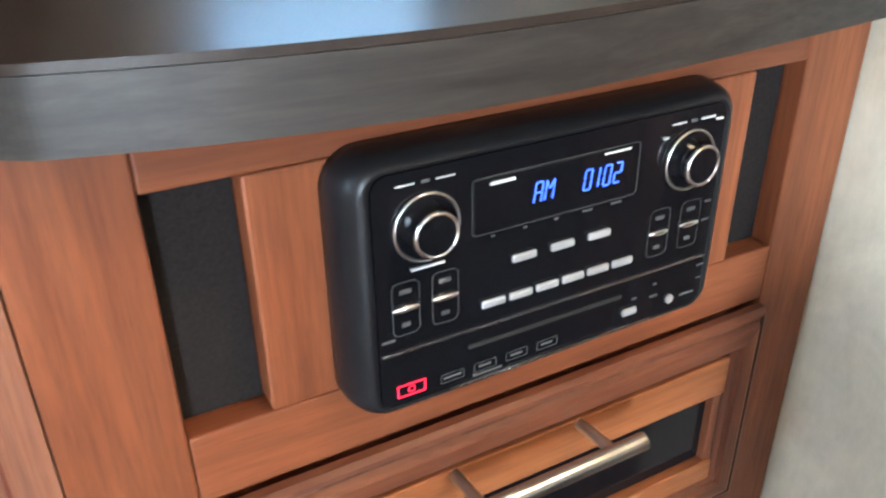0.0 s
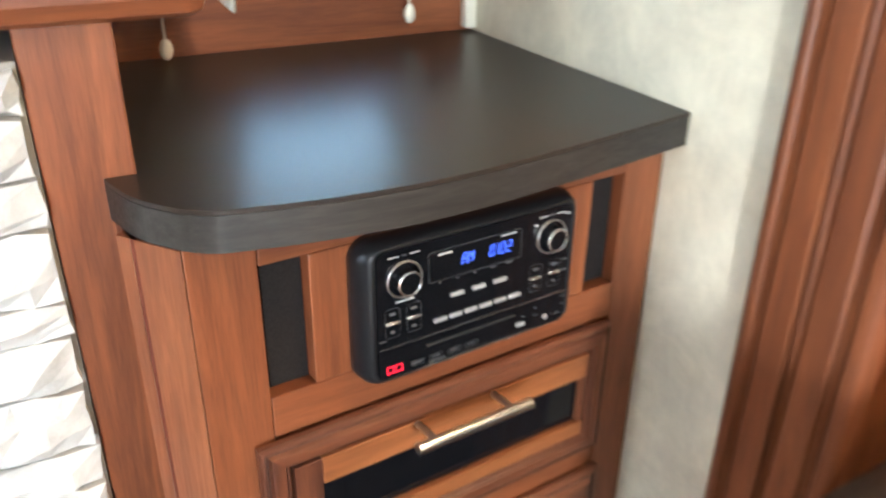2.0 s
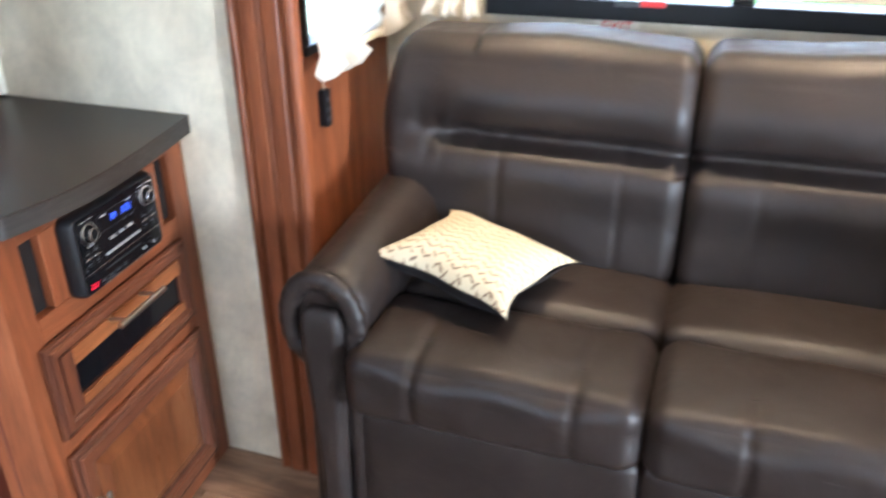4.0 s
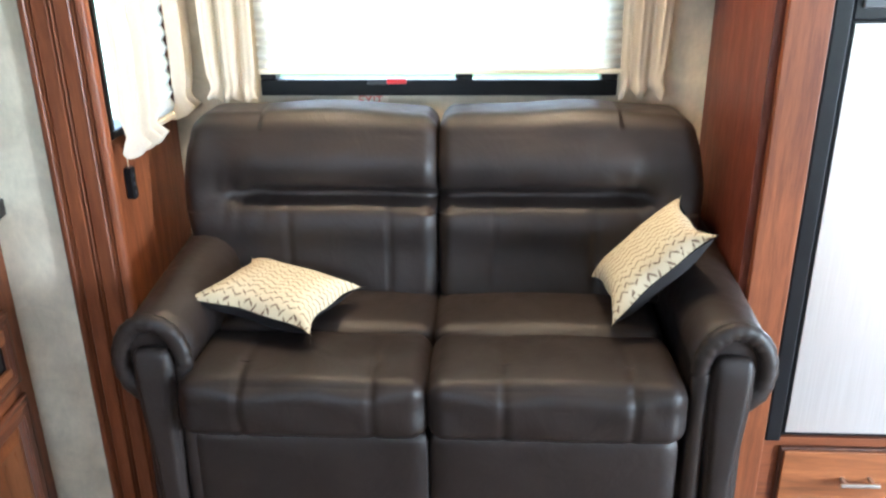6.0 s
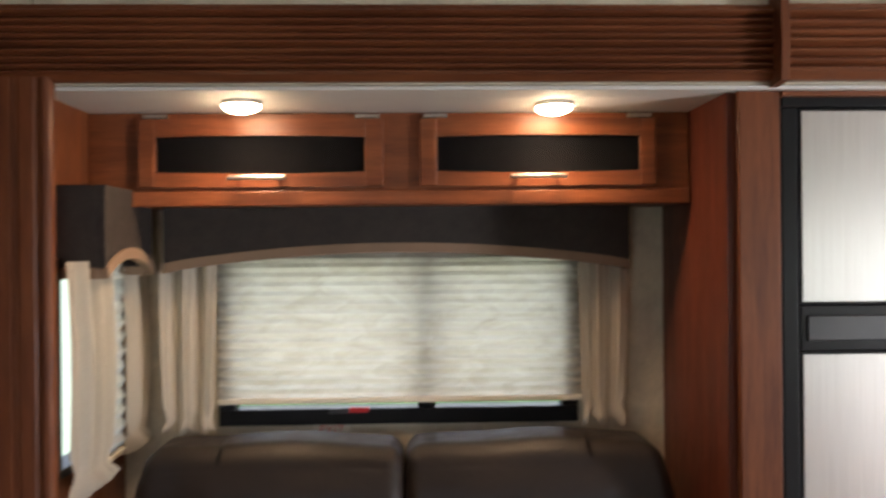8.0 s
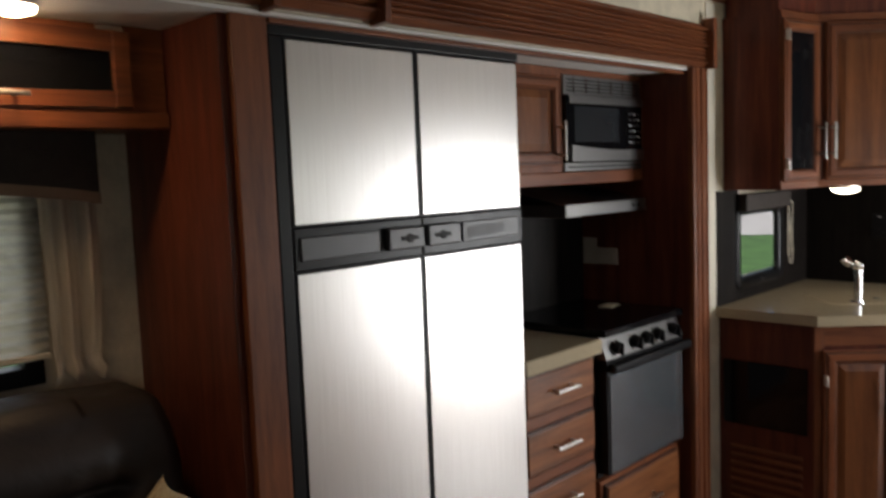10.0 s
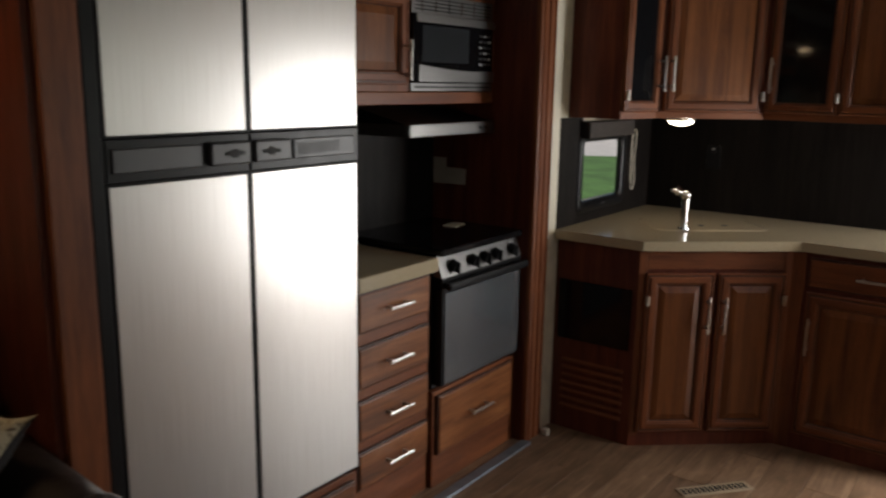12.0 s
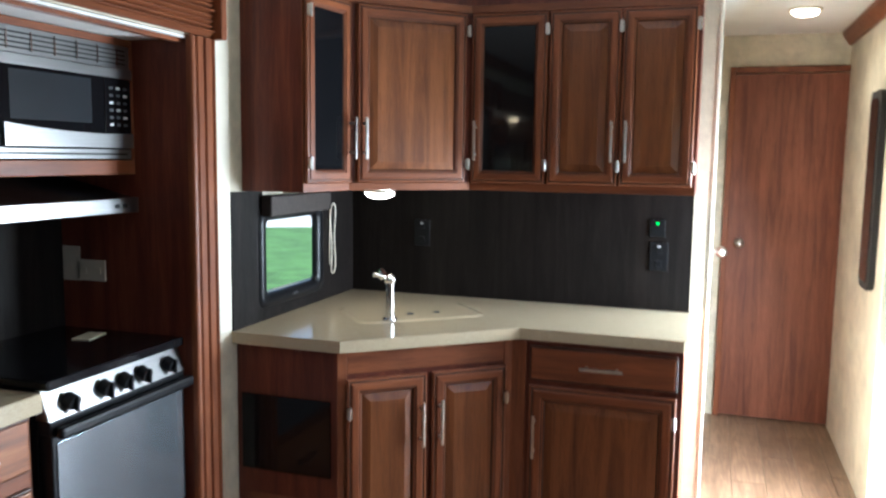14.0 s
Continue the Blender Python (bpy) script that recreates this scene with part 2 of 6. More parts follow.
card_m = plain("cream_card", (0.62, 0.55, 0.40), 0.6)
rubber = plain("slide_seal_rubber", (0.03, 0.035, 0.042), 0.5)
alu = plain("worn_aluminium_strip", (0.26, 0.31, 0.36), 0.35, 0.7, 0.15, 20)
enamel = plain("gloss_black_enamel", (0.006, 0.006, 0.007), 0.13)
oven_glass = plain("grey_door_glass", (0.028, 0.031, 0.035), 0.14, 0.1, 0.06)
oven_skin = plain("smooth_grey_oven_front", (0.36, 0.39, 0.42), 0.20, 0.85, 0.05)
blue_lcd = emitter("blue_display_digits", (0.08, 0.16, 1.0), 0.16)
red_led = emitter("red_display", (1.0, 0.01, 0.04), 0.16)
green_led = emitter("green_led", (0.05, 1.0, 0.1), 0.4)
warm_lens = emitter("warm_lamp_lens", (1.0, 0.74, 0.45), 55.0)
cool_lens = emitter("white_lamp_lens", (1.0, 0.88, 0.68), 14.0)

steel, _nt, _b = material("brushed_steel")
_n = noise_tex(_nt, coords(_nt, (1, 1, 220)), 4, 3, 0.6)
_nt.links.new(ramp(_nt, _n, [(0.3, (0.27, 0.265, 0.26)), (0.7, (0.37, 0.365, 0.355))]), _b.inputs["Base Color"])
_b.inputs["Metallic"].default_value, _b.inputs["Roughness"].default_value = 1.0, 0.3
bump(_nt, _b, _n, 0.08, 0.0004)
fridge_m, _nt, _b = material("pale_brushed_fridge_panel")
_n = noise_tex(_nt, coords(_nt, (160, 1, 1.2)), 3, 3, 0.6)
_nt.links.new(ramp(_nt, _n, [(0.3, (0.56, 0.54, 0.52)), (0.7, (0.66, 0.645, 0.625))]), _b.inputs["Base Color"])
_b.inputs["Metallic"].default_value, _b.inputs["Roughness"].default_value = 0.75, 0.31
bump(_nt, _b, _n, 0.08, 0.0004)

solid_top, _nt, _b = material("speckled_beige_solid_surface")
_v = coords(_nt, (1, 1, 1))
_n = noise_tex(_nt, _v, 260, 3, 0.7)
_c = ramp(_nt, _n, [(0.35, (0.35, 0.28, 0.18)), (0.5, (0.42, 0.345, 0.23)), (0.68, (0.48, 0.405, 0.28))])
_nt.links.new(_c, _b.inputs["Base Color"])
_b.inputs["Roughness"].default_value = 0.13

plank_m, _nt, _b = material("vinyl_oak_plank")
_o = _nt.nodes.new("ShaderNodeObjectInfo")
_g = noise_tex(_nt, coords(_nt, (1.6, 16, 1), shift=True), 2.2, 6, 0.65, 0.9)
_g2 = noise_tex(_nt, coords(_nt, (3, 5, 1), shift=True), 2.0, 4, 0.6, 1.2)
_c = ramp(_nt, _g, [(0.25, (0.10, 0.058, 0.034)), (0.5, (0.21, 0.130, 0.080)), (0.75, (0.33, 0.225, 0.145))])
_c = mixc(_nt, 0.6, _c, ramp(_nt, _g2, [(0.3, (0.55, 0.50, 0.48)), (0.62, (1.1, 1.08, 1.05))]), "MULTIPLY")
_c = mixc(_nt, 0.55, _c, ramp(_nt, _o.outputs["Random"], [(0.0, (0.55, 0.50, 0.48)), (0.5, (0.95, 0.91, 0.88)), (1.0, (1.3, 1.25, 1.2))]), "MULTIPLY")
_nt.links.new(_c, _b.inputs["Base Color"])
_b.inputs["Roughness"].default_value = 0.34
bump(_nt, _b, _g, 0.15, 0.0008)

glass_m, _nt, _b = material("clear_window_glass")
_b.inputs["Base Color"].default_value = (1, 1, 1, 1)
_b.inputs["Transmission Weight"].default_value, _b.inputs["Roughness"].default_value = 1.0, 0.0
_b.inputs["IOR"].default_value = 1.1
smoked, _nt, _b = material("dark_tinted_glass")
_b.inputs["Base Color"].default_value = (0.006, 0.006, 0.007, 1)
_b.inputs["Roughness"].default_value, _b.inputs["Specular IOR Level"].default_value = 0.05, 0.25
mirror_m = plain("dark_mirror", (0.10, 0.10, 0.10), 0.06, 0.9, 0.02)
grass_m = plain("lawn_grass", (0.060, 0.14, 0.032), 0.9, vary=0.35, scale=2.0)
gravel_m = plain("pale_gravel", (0.46, 0.45, 0.43), 0.9, vary=0.12, scale=1.5)
pvc = plain("outdoor_white_panel", (0.72, 0.72, 0.70), 0.5, vary=0.03)

# ---- mesh helpers ----


def thing(name, x, y, z, rz=0.0, label="", category="", group="", kind=""):
    ob = new(name)
    ob.empty_display_size = 0.05
    ob.matrix_world = pose(x, y, z, 0, 0, rz)
    return tagged(ob, label, category, group, kind)


def part(name, bm, mat, parent=None, label="", smooth=False, category="", kind="", group="", at=None):
    bmesh.ops.recalc_face_normals(bm, faces=bm.faces[:])
    me = bpy.data.meshes.new(name)
    bm.to_mesh(me)
    bm.free()
    me.materials.append(mat)
    if smooth:
        me.polygons.foreach_set("use_smooth", [True] * len(me.polygons))
    ob = new(name, me)
    if at is not None:
        ob.matrix_basis = at
    if parent is not None:
        ob.parent = parent
    return tagged(ob, label, category, group, kind)


def add_box(bm, x0, x1, y0, y1, z0, z1, bevel=0.0):
    vs = [bm.verts.new((x, y, z)) for x in (x0, x1) for y in (y0, y1) for z in (z0, z1)]
    fs = [bm.faces.new([vs[i] for i in q]) for q in ((0, 1, 3, 2), (4, 6, 7, 5), (0, 4, 5, 1), (2, 3, 7, 6), (0, 2, 6, 4), (1, 5, 7, 3))]
    if bevel:
        es = list({e for f in fs for e in f.edges})
        bmesh.ops.bevel(bm, geom=es, offset=bevel, segments=2, profile=0.5, affect="EDGES")


def block(name, x0, x1, y0, y1, z0, z1, mat, parent=None, label="", bevel=0.0015, **kw):
    bm = bmesh.new()
    add_box(bm, x0, x1, y0, y1, z0, z1, bevel)
    return part(name, bm, mat, parent, label, **kw)


def add_prism(bm, pts, a, b, axis="z"):
    def put(p, h):
        return {"z": (p[0], p[1], h), "y": (p[0], h, p[1]), "x": (h, p[0], p[1])}[axis]
    lo = [bm.verts.new(put(p, a)) for p in pts]
    hi = [bm.verts.new(put(p, b)) for p in pts]
    n = len(pts)
    bm.faces.new(lo)
    bm.faces.new(hi)
    for i in range(n):
        bm.faces.new((lo[i], lo[(i + 1) % n], hi[(i + 1) % n], hi[i]))


def prism(name, pts, a, b, mat, parent=None, label="", axis="z", bevel=0.0, smooth=False, **kw):
    bm = bmesh.new()
    add_prism(bm, pts, a, b, axis)
    if bevel:
        es = [e for e in bm.edges if e.is_manifold and e.calc_face_angle(0) > 0.6]
        bmesh.ops.bevel(bm, geom=es, offset=bevel, segments=3, profile=0.5, affect="EDGES")
    return part(name, bm, mat, parent, label, smooth, **kw)


def add_cyl(bm, p, q, r, r2=None, seg=16):
    p, q = Vector(p), Vector(q)
    m = Matrix.Translation((p + q) / 2) @ (q - p).to_track_quat("Z", "Y").to_matrix().to_4x4()
    bmesh.ops.create_cone(bm, cap_ends=True, segments=seg, radius1=r, radius2=r if r2 is None else r2, depth=(q - p).length, matrix=m)


def rounded_rect(w, h, r, seg=5):
    pts = []
    for cx, cy, a0 in ((w / 2 - r, h / 2 - r, 0), (-w / 2 + r, h / 2 - r, 90), (-w / 2 + r, -h / 2 + r, 180), (w / 2 - r, -h / 2 + r, 270)):
        pts += [(cx + r * math.cos(radians(a0 + 90 * k / seg)), cy + r * math.sin(radians(a0 + 90 * k / seg))) for k in range(seg + 1)]
    return pts


def soft_box(cx, cy, cz, sx, sy, sz, r, n=14, bulge=0.0, shape=None):
    """A padded block: a rounded box with swollen faces, shaped further by a function of its point."""
    bm = bmesh.new()
    bmesh.ops.create_cube(bm, size=2.0)
    bmesh.ops.subdivide_edges(bm, edges=bm.edges[:], cuts=n, use_grid_fill=True)
    h = Vector((sx / 2, sy / 2, sz / 2))
    for v in bm.verts:
        u = v.co.copy()
        p = Vector([u[i] * h[i] for i in range(3)])
        inner = Vector([max(-h[i] + r, min(h[i] - r, p[i])) for i in range(3)])
        d = p - inner
        if d.length > 1e-9:
            p = inner + d.normalized() * r
        for i in range(3):
            j, k = (i + 1) % 3, (i + 2) % 3
            if abs(u[i]) > 0.999:
                p[i] += math.copysign(bulge * (1 - u[j] ** 2) * (1 - u[k] ** 2), u[i])
        if shape:
            p = Vector(shape(u, p))
        v.co = p + Vector((cx, cy, cz))
    return bm


def bar_handle(parent, x, z, length, upright, y=-0.02, mat=None):
    """A square bar pull on two posts, standing off a front that faces local -y."""
    mat = mat or nickel
    h = length / 2
    bm = bmesh.new()
    if upright:
        add_box(bm, x - 0.005, x + 0.005, y - 0.034, y - 0.026, z - h, z + h, 0.002)
        for s in (-0.7, 0.7):
            add_box(bm, x - 0.004, x + 0.004, y - 0.027, y + 0.001, z + s * h - 0.004, z + s * h + 0.004)
    else:
        add_box(bm, x - h, x + h, y - 0.034, y - 0.026, z - 0.005, z + 0.005, 0.002)
        for s in (-0.7, 0.7):
            add_box(bm, x + s * h - 0.004, x + s * h + 0.004, y - 0.027, y + 0.001, z - 0.004, z + 0.004)
    return part("handle", bm, mat, parent, "brushed nickel bar handle")


def hinge(parent, x, z, y=-0.004):
    bm = bmesh.new()
    add_cyl(bm, (x, y - 0.012, z - 0.022), (x, y - 0.012, z + 0.022), 0.005, seg=10)
    add_box(bm, x - 0.008, x + 0.008, y - 0.012, y, z - 0.018, z + 0.018, 0.001)
    return part("hinge", bm, nickel, parent, "nickel hinge")


def panel_door(parent, x0, x1, z0, z1, kind="raised", name="door", handle=None, frame_w=0.045, y=0.0, wood_m=None, hinges=None):
    """A framed door or drawer front that lies on y and faces local -y: stiles and rails, moulded bead, and its field."""
    wood_m = wood_m or cherry
    w, t = frame_w, 0.019
    door = block(name, x0 + 0.004, x1 - 0.004, y - 0.0045, y - 0.0005, z0 + 0.004, z1 - 0.004, glaze, parent, "framed wood front with dark-glazed grooves", bevel=0)
    rail_m = wood_m if wood_m is not cherry else cherry_x
    if wood_m is frame_wood:
        rail_m = frame_wood_x
    k = w / 0.045
    prof = [(0, 0.0045), (0, 0.011), (0.003 * k, 0.0150), (0.0065 * k, 0.0158), (0.0085 * k, 0.0135), (0.0115 * k, 0.0138), (0.0145 * k, 0.0182), (0.018 * k, t),
            (w - 0.013 * k, t), (w - 0.010 * k, 0.0155), (w - 0.0075 * k, 0.0158), (w - 0.004 * k, 0.012), (w, 0.006), (w, 0.0045)]
    dark = {3, 4, 9, 11}
    for side in range(4):
        bm = bmesh.new()
        a_, b_ = [], []
        for u, h in prof:
            q = ((x0 + u, z0 + u), (x1 - u, z0 + u), (x1 - u, z1 - u), (x0 + u, z1 - u))
            p0_, p1_ = q[side], q[(side + 1) % 4]
            a_.append(bm.verts.new((p0_[0], y - h, p0_[1])))
            b_.append(bm.verts.new((p1_[0], y - h, p1_[1])))
        for i in range(len(prof)):
            j = (i + 1) % len(prof)
            f_ = bm.faces.new((a_[i], b_[i], b_[j], a_[j]))
            f_.material_index = 1 if i in dark else 0
        bm.faces.new(a_)
        bm.faces.new(b_)
        o_ = part("rail" if side in (0, 2) else "stile", bm, rail_m if side in (0, 2) else wood_m, door)
        o_.data.materials.append(glaze)
    b = 0.0
    a0, a1, c0, c1 = x0 + w, x1 - w, z0 + w, z1 - w
    if kind == "raised":
        bm = bmesh.new()
        m = 0.028
        o = [(a0 + b, c0 + b), (a1 - b, c0 + b), (a1 - b, c1 - b), (a0 + b, c1 - b)]
        i = [(a0 + b + m, c0 + b + m), (a1 - b - m, c0 + b + m), (a1 - b - m, c1 - b - m), (a0 + b + m, c1 - b - m)]
        vo = [bm.verts.new((p[0], y - 0.0062, p[1])) for p in o]
        vi = [bm.verts.new((p[0], y - 0.016, p[1])) for p in i]
        vb = [bm.verts.new((p[0], y - 0.005, p[1])) for p in o]
        bm.faces.new(vi)
        bm.faces.new(vb)
        for k in range(4):
            bm.faces.new((vo[k], vo[(k + 1) % 4], vi[(k + 1) % 4], vi[k]))
            bm.faces.new((vb[k], vb[(k + 1) % 4], vo[(k + 1) % 4], vo[k]))
        part("raised_panel", bm, alder, door)
    elif kind == "glass":
        block("glass_pane", a0 + b, a1 - b, y - 0.009, y - 0.005, c0 + b, c1 - b, smoked, door, "dark tinted glass", bevel=0)
    elif kind == "flat":
        block("flat_panel", a0 + b, a1 - b, y - 0.008, y - 0.001, c0 + b, c1 - b, alder_x, door, bevel=0)
    if handle:
        hx, hz, ln, up = handle
        bar_handle(door, hx, hz, ln, up, y - t)
    for hx, hz in hinges or ():
        hinge(door, hx, hz, y - t)
    return door


def flat_drawer(parent, x0, x1, z0, z1, hl, y=0.0, wood_m=None, name="drawer"):
    """A slab drawer front with an eased dark edge and a bar pull."""
    bm = bmesh.new()
    add_box(bm, x0, x1, y - 0.014, y, z0, z1, 0.003)
    d = part(name, bm, glaze, parent)
    bm = bmesh.new()
    add_box(bm, x0 + 0.007, x1 - 0.007, y - 0.020, y - 0.0142, z0 + 0.007, z1 - 0.007, 0.004)
    part("drawer_face", bm, wood_m or alder_x, d)
    bar_handle(d, (x0 + x1) / 2, (z0 + z1) / 2, hl, False, y - 0.02)
    return d

# ---- the shell ----
W, S, CEIL, SL = 1.75, -0.50, 2.24, 1.875     # long wall, opposite wall, ceiling, slide ceiling
DX0, DX1 = 3.66, 4.47                          # entry doorway
XL, XR, XD = -1.34, 4.13, 5.80                # end wall by the radio, galley end wall, hall end wall
KX = dict(kind="structure")

block("floor", XL - 0.1, XD + 1.0, S - 0.10, 2.40, -0.08, -0.012, glaze, bevel=0, label="dark subfloor under the vinyl planks", **KX)
block("ceiling", XL - 0.1, XD + 1.0, S - 0.10, W + 0.10, CEIL, CEIL + 0.06, ceil_m, bevel=0, label="white ceiling panel", **KX)
block("ceiling_slide", -0.70, 3.0, W + 0.101, 2.40, SL, SL + 0.05, ceil_m, bevel=0, label="white ceiling of the slide-out room", **KX)
block("ceiling_slide", -0.60, 2.92, W + 0.002, W + 0.10, SL, SL + 0.008, ceil_m, bevel=0, label="white ceiling edge of the slide-out room", **KX)

wall_n = thing("wall_north", 0, 0, 0, label="mottled beige papered long wall with the slide-out opening", kind="structure")
block("wall_section", XL, -0.606, W, W + 0.1, 0, CEIL, paper, wall_n, bevel=0)
block("wall_section", -0.60, 2.93, W, W + 0.1, SL + 0.01, CEIL, paper, wall_n, bevel=0)
block("wall_section", 2.93, 3.34, W, W + 0.1, 0, CEIL, paper, wall_n, bevel=0)
block("wall_section", 3.34, 4.05, W, W + 0.1, 0, 0.99, paper, wall_n, bevel=0)
block("wall_section", 3.34, 4.05, W, W + 0.1, 1.33, CEIL, paper, wall_n, bevel=0)
block("wall_section", 4.05, XD + 1, W, W + 0.1, 0, CEIL, paper, wall_n, bevel=0)

wall_w = thing("wall_west", 0, 0, 0, label="reddish wood-panelled end wall with a small window", kind="structure")
for y0, y1, z0, z1 in ((S, 1.30, 0, CEIL), (1.64, W, 0, CEIL), (1.30, 1.64, 0, 1.03), (1.30, 1.64, 1.47, CEIL)):
    block("wall_section", XL - 0.08, XL, y0, y1, z0, z1, cherry_y, wall_w, bevel=0)
wall_s = thing("wall_south", 0, 0, 0, label="mottled beige papered wall with a window and the entry door", kind="structure")
# the gap from -0.80 to 0.10 is an added opening for the fill lamp
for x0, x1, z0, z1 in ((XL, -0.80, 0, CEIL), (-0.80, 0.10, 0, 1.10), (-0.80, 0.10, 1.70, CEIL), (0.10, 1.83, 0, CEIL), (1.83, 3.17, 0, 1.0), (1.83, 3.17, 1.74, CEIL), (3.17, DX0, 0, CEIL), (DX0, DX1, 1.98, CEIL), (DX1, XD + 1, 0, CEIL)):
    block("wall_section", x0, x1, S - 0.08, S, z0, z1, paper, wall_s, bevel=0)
for name, x0, x1, y0, y1, z0, z1 in (
        ("wall_galley_end", XR, XR + 0.05, 0.20, W, 0, CEIL),
        ("wall_hall", XR + 0.05, XD, 0.20, 0.25, 0, CEIL),
        ("wall_east", XD, XD + 0.06, S, 0.25, 2.06, CEIL),
        ("wall_east", XD, XD + 0.06, 0.115, 0.25, 0, 2.06),
        ("wall_east", XD, XD + 0.06, S, S + 0.001, 0, 2.06),
        ("wall_slide_back", -0.70, 3.0, 2.27, 2.35, 0, 1.05)):
    block(name, x0, x1, y0, y1, z0, z1, paper, bevel=0, label="mottled beige papered wall", **KX)
for x0, x1, z0, z1 in ((-0.70, -0.33, 1.05, SL), (0.65, 3.0, 1.05, SL), (-0.33, 0.65, 1.53, SL)):
    block("wall_slide_back", x0, x1, 2.27, 2.35, z0, z1, paper, bevel=0, label="mottled beige papered wall behind the sofa", **KX)
block("wall_behind_hall_door", XD + 0.9, XD + 1, S, W, 0, CEIL, paper, bevel=0, label="plain papered wall", **KX)

# slide-out side walls of wood panel
side_l = thing("wall_slide_west", 0, 0, 0, label="reddish-brown wood side wall of the slide-out with a small window", kind="structure")
for y0, y1, z0, z1 in ((W + 0.002, 1.815, 0, SL), (2.16, 2.268, 0, SL), (1.815, 2.16, 0, 1.025), (1.815, 2.16, 1.515, SL)):
    block("wall_section", -0.64, -0.60, y0, y1, z0, z1, cherry, side_l, bevel=0)
block("wall_slide_east", 2.92, 2.96, W + 0.002, 2.268, 0, SL, panel_wood, bevel=0, label="dark red wood side wall of the slide-out by the stove", **KX)
block("fridge_side_panel", 0.905, 0.925, 1.79, 2.268, 0, SL, panel_wood, bevel=0, label="dark red wood panel between sofa and refrigerator", category="cabinet panel")
block("fridge_stile", 0.925, 1.018, 1.770, 1.80, 0, SL, cherry, bevel=0.003, label="upright reddish wood stile beside the refrigerator", category="cabinet panel")


def fluted(width, deep, base=0.012, n=7):
    """Half-profile of a fluted casing: (along, out) points with rounded reeds."""
    pts = [(0, 0), (0, base)]
    for k in range(n):
        a, b = width * (0.06 + 0.88 * k / n), width * (0.06 + 0.88 * (k + 1) / n)
        for j in range(1, 5):
            pts.append((a + (b - a) * j / 5, base + (deep - base) * math.sin(math.pi * j / 5) * (1.0 if k in (0, n - 1, n // 2) else 0.6)))
        pts.append((b, base))
    return pts + [(width, base), (width, 0)]


def casing_profile(width, deep):
    """Half-profile of a flat casing with rounded edges and three thin double grooves."""
    n = 60
    pts = [(0, 0)]
    for k in range(n + 1):
        u = k / n
        edge = min(u, 1 - u) / 0.10
        h = deep * (math.sqrt(max(0.0, 1 - (1 - min(1.0, edge)) ** 2)) * 0.5 + 0.5)
        for g in (0.15, 0.20, 0.47, 0.53, 0.80, 0.85):
            h -= 0.45 * deep * math.exp(-((u - g) / 0.014) ** 2)
        pts.append((u * width, h))
    return pts + [(width, 0)]


def column(name, x0, x1, z0, z1, label):
    t = thing(name, x0, W, z0, label=label, kind="structure")
    prism("shaft", [(a, -b) for a, b in casing_profile(x1 - x0, 0.024)], 0, z1 - z0, cherry, t)
    return t


column("trim_column", -0.705, -0.555, 0, 1.90, "fluted reddish-brown casing at the edge of the slide-out opening")
column("trim_column", 2.915, 3.045, 0, 1.885, "fluted reddish-brown casing between stove and sink corner")
head = thing("trim_header", 0, W, 1.89, label="fluted reddish-brown header moulding over the slide-out opening", kind="structure")
prof = [(-b, a) for a, b in fluted(0.165, 0.034, n=9)]
prism("moulding", prof, -0.72, 0.99, cherry_x, head, axis="x")
prism("moulding", prof, 1.315, 3.03, cherry_x, head, axis="x")
prof2 = [(-b - 0.012, a) for a, b in fluted(0.165, 0.034, n=7)]
prof2[0], prof2[-1] = (0, 0), (0, 0.165)
prism("reeded_block", prof2, 1.0, 1.305, cherry_x, head, axis="x")
for xx in (0.985, 1.300):
    prism("rosette_rib", [(0, -0.012), (-0.062, -0.008), (-0.066, 0.08), (-0.062, 0.172), (-0.03, 0.185), (0, 0.185)], xx, xx + 0.018, cherry, head, axis="x")
block("end_cap", 3.03, 3.06, -0.055, 0, -0.006, 0.19, cherry, head, bevel=0.006)
prism("crown_moulding", [(0, 0), (-0.012, 0), (-0.02, 0.02), (-0.034, 0.03), (-0.05, 0.055), (-0.055, 0.075), (0, 0.075)], -1.34, 4.1, cherry_x,
      thing("trim_crown", 0, W - 0.001, 2.163, label="reddish-brown crown moulding at the ceiling", kind="structure"), axis="x")
block("trim_corner_strip", 3.062, 3.135, W - 0.006, W, 0.92, 2.15, cream, label="cream vertical strip beside the fluted casing", bevel=0.001, **KX)
block("trim_corner_strip", 4.125, 4.185, 0.185, 0.199, 0, CEIL, cream, label="cream corner strip at the end of the galley wall", bevel=0.003, **KX)
block("trim_corner_strip", XL + 0.001, XL + 0.02, W - 0.02, W - 0.001, 0.905, 2.1, cream, label="cream bead in the corner over the dark counter", bevel=0.003, **KX)
block("slide_floor_strip", -0.555, 2.92, 1.70, 1.745, 0.0, 0.010, alu, label="worn grey-blue metal strip along the slide-out floor edge", bevel=0.002, category="floor strip")
block("slide_seal_clip", 3.03, 3.06, 1.685, 1.715, 0.0, 0.03, outlet_m, label="small beige plastic cap at the end of the floor strip", bevel=0.004, category="cap")
# ground and lawn outside
bm = bmesh.new()
bmesh.ops.create_circle(bm, cap_ends=True, segments=48, radius=400, matrix=Matrix.Translation((0, 0, -0.75)))
part("ground", bm, grass_m, None, "green mown lawn outside", kind="structure")

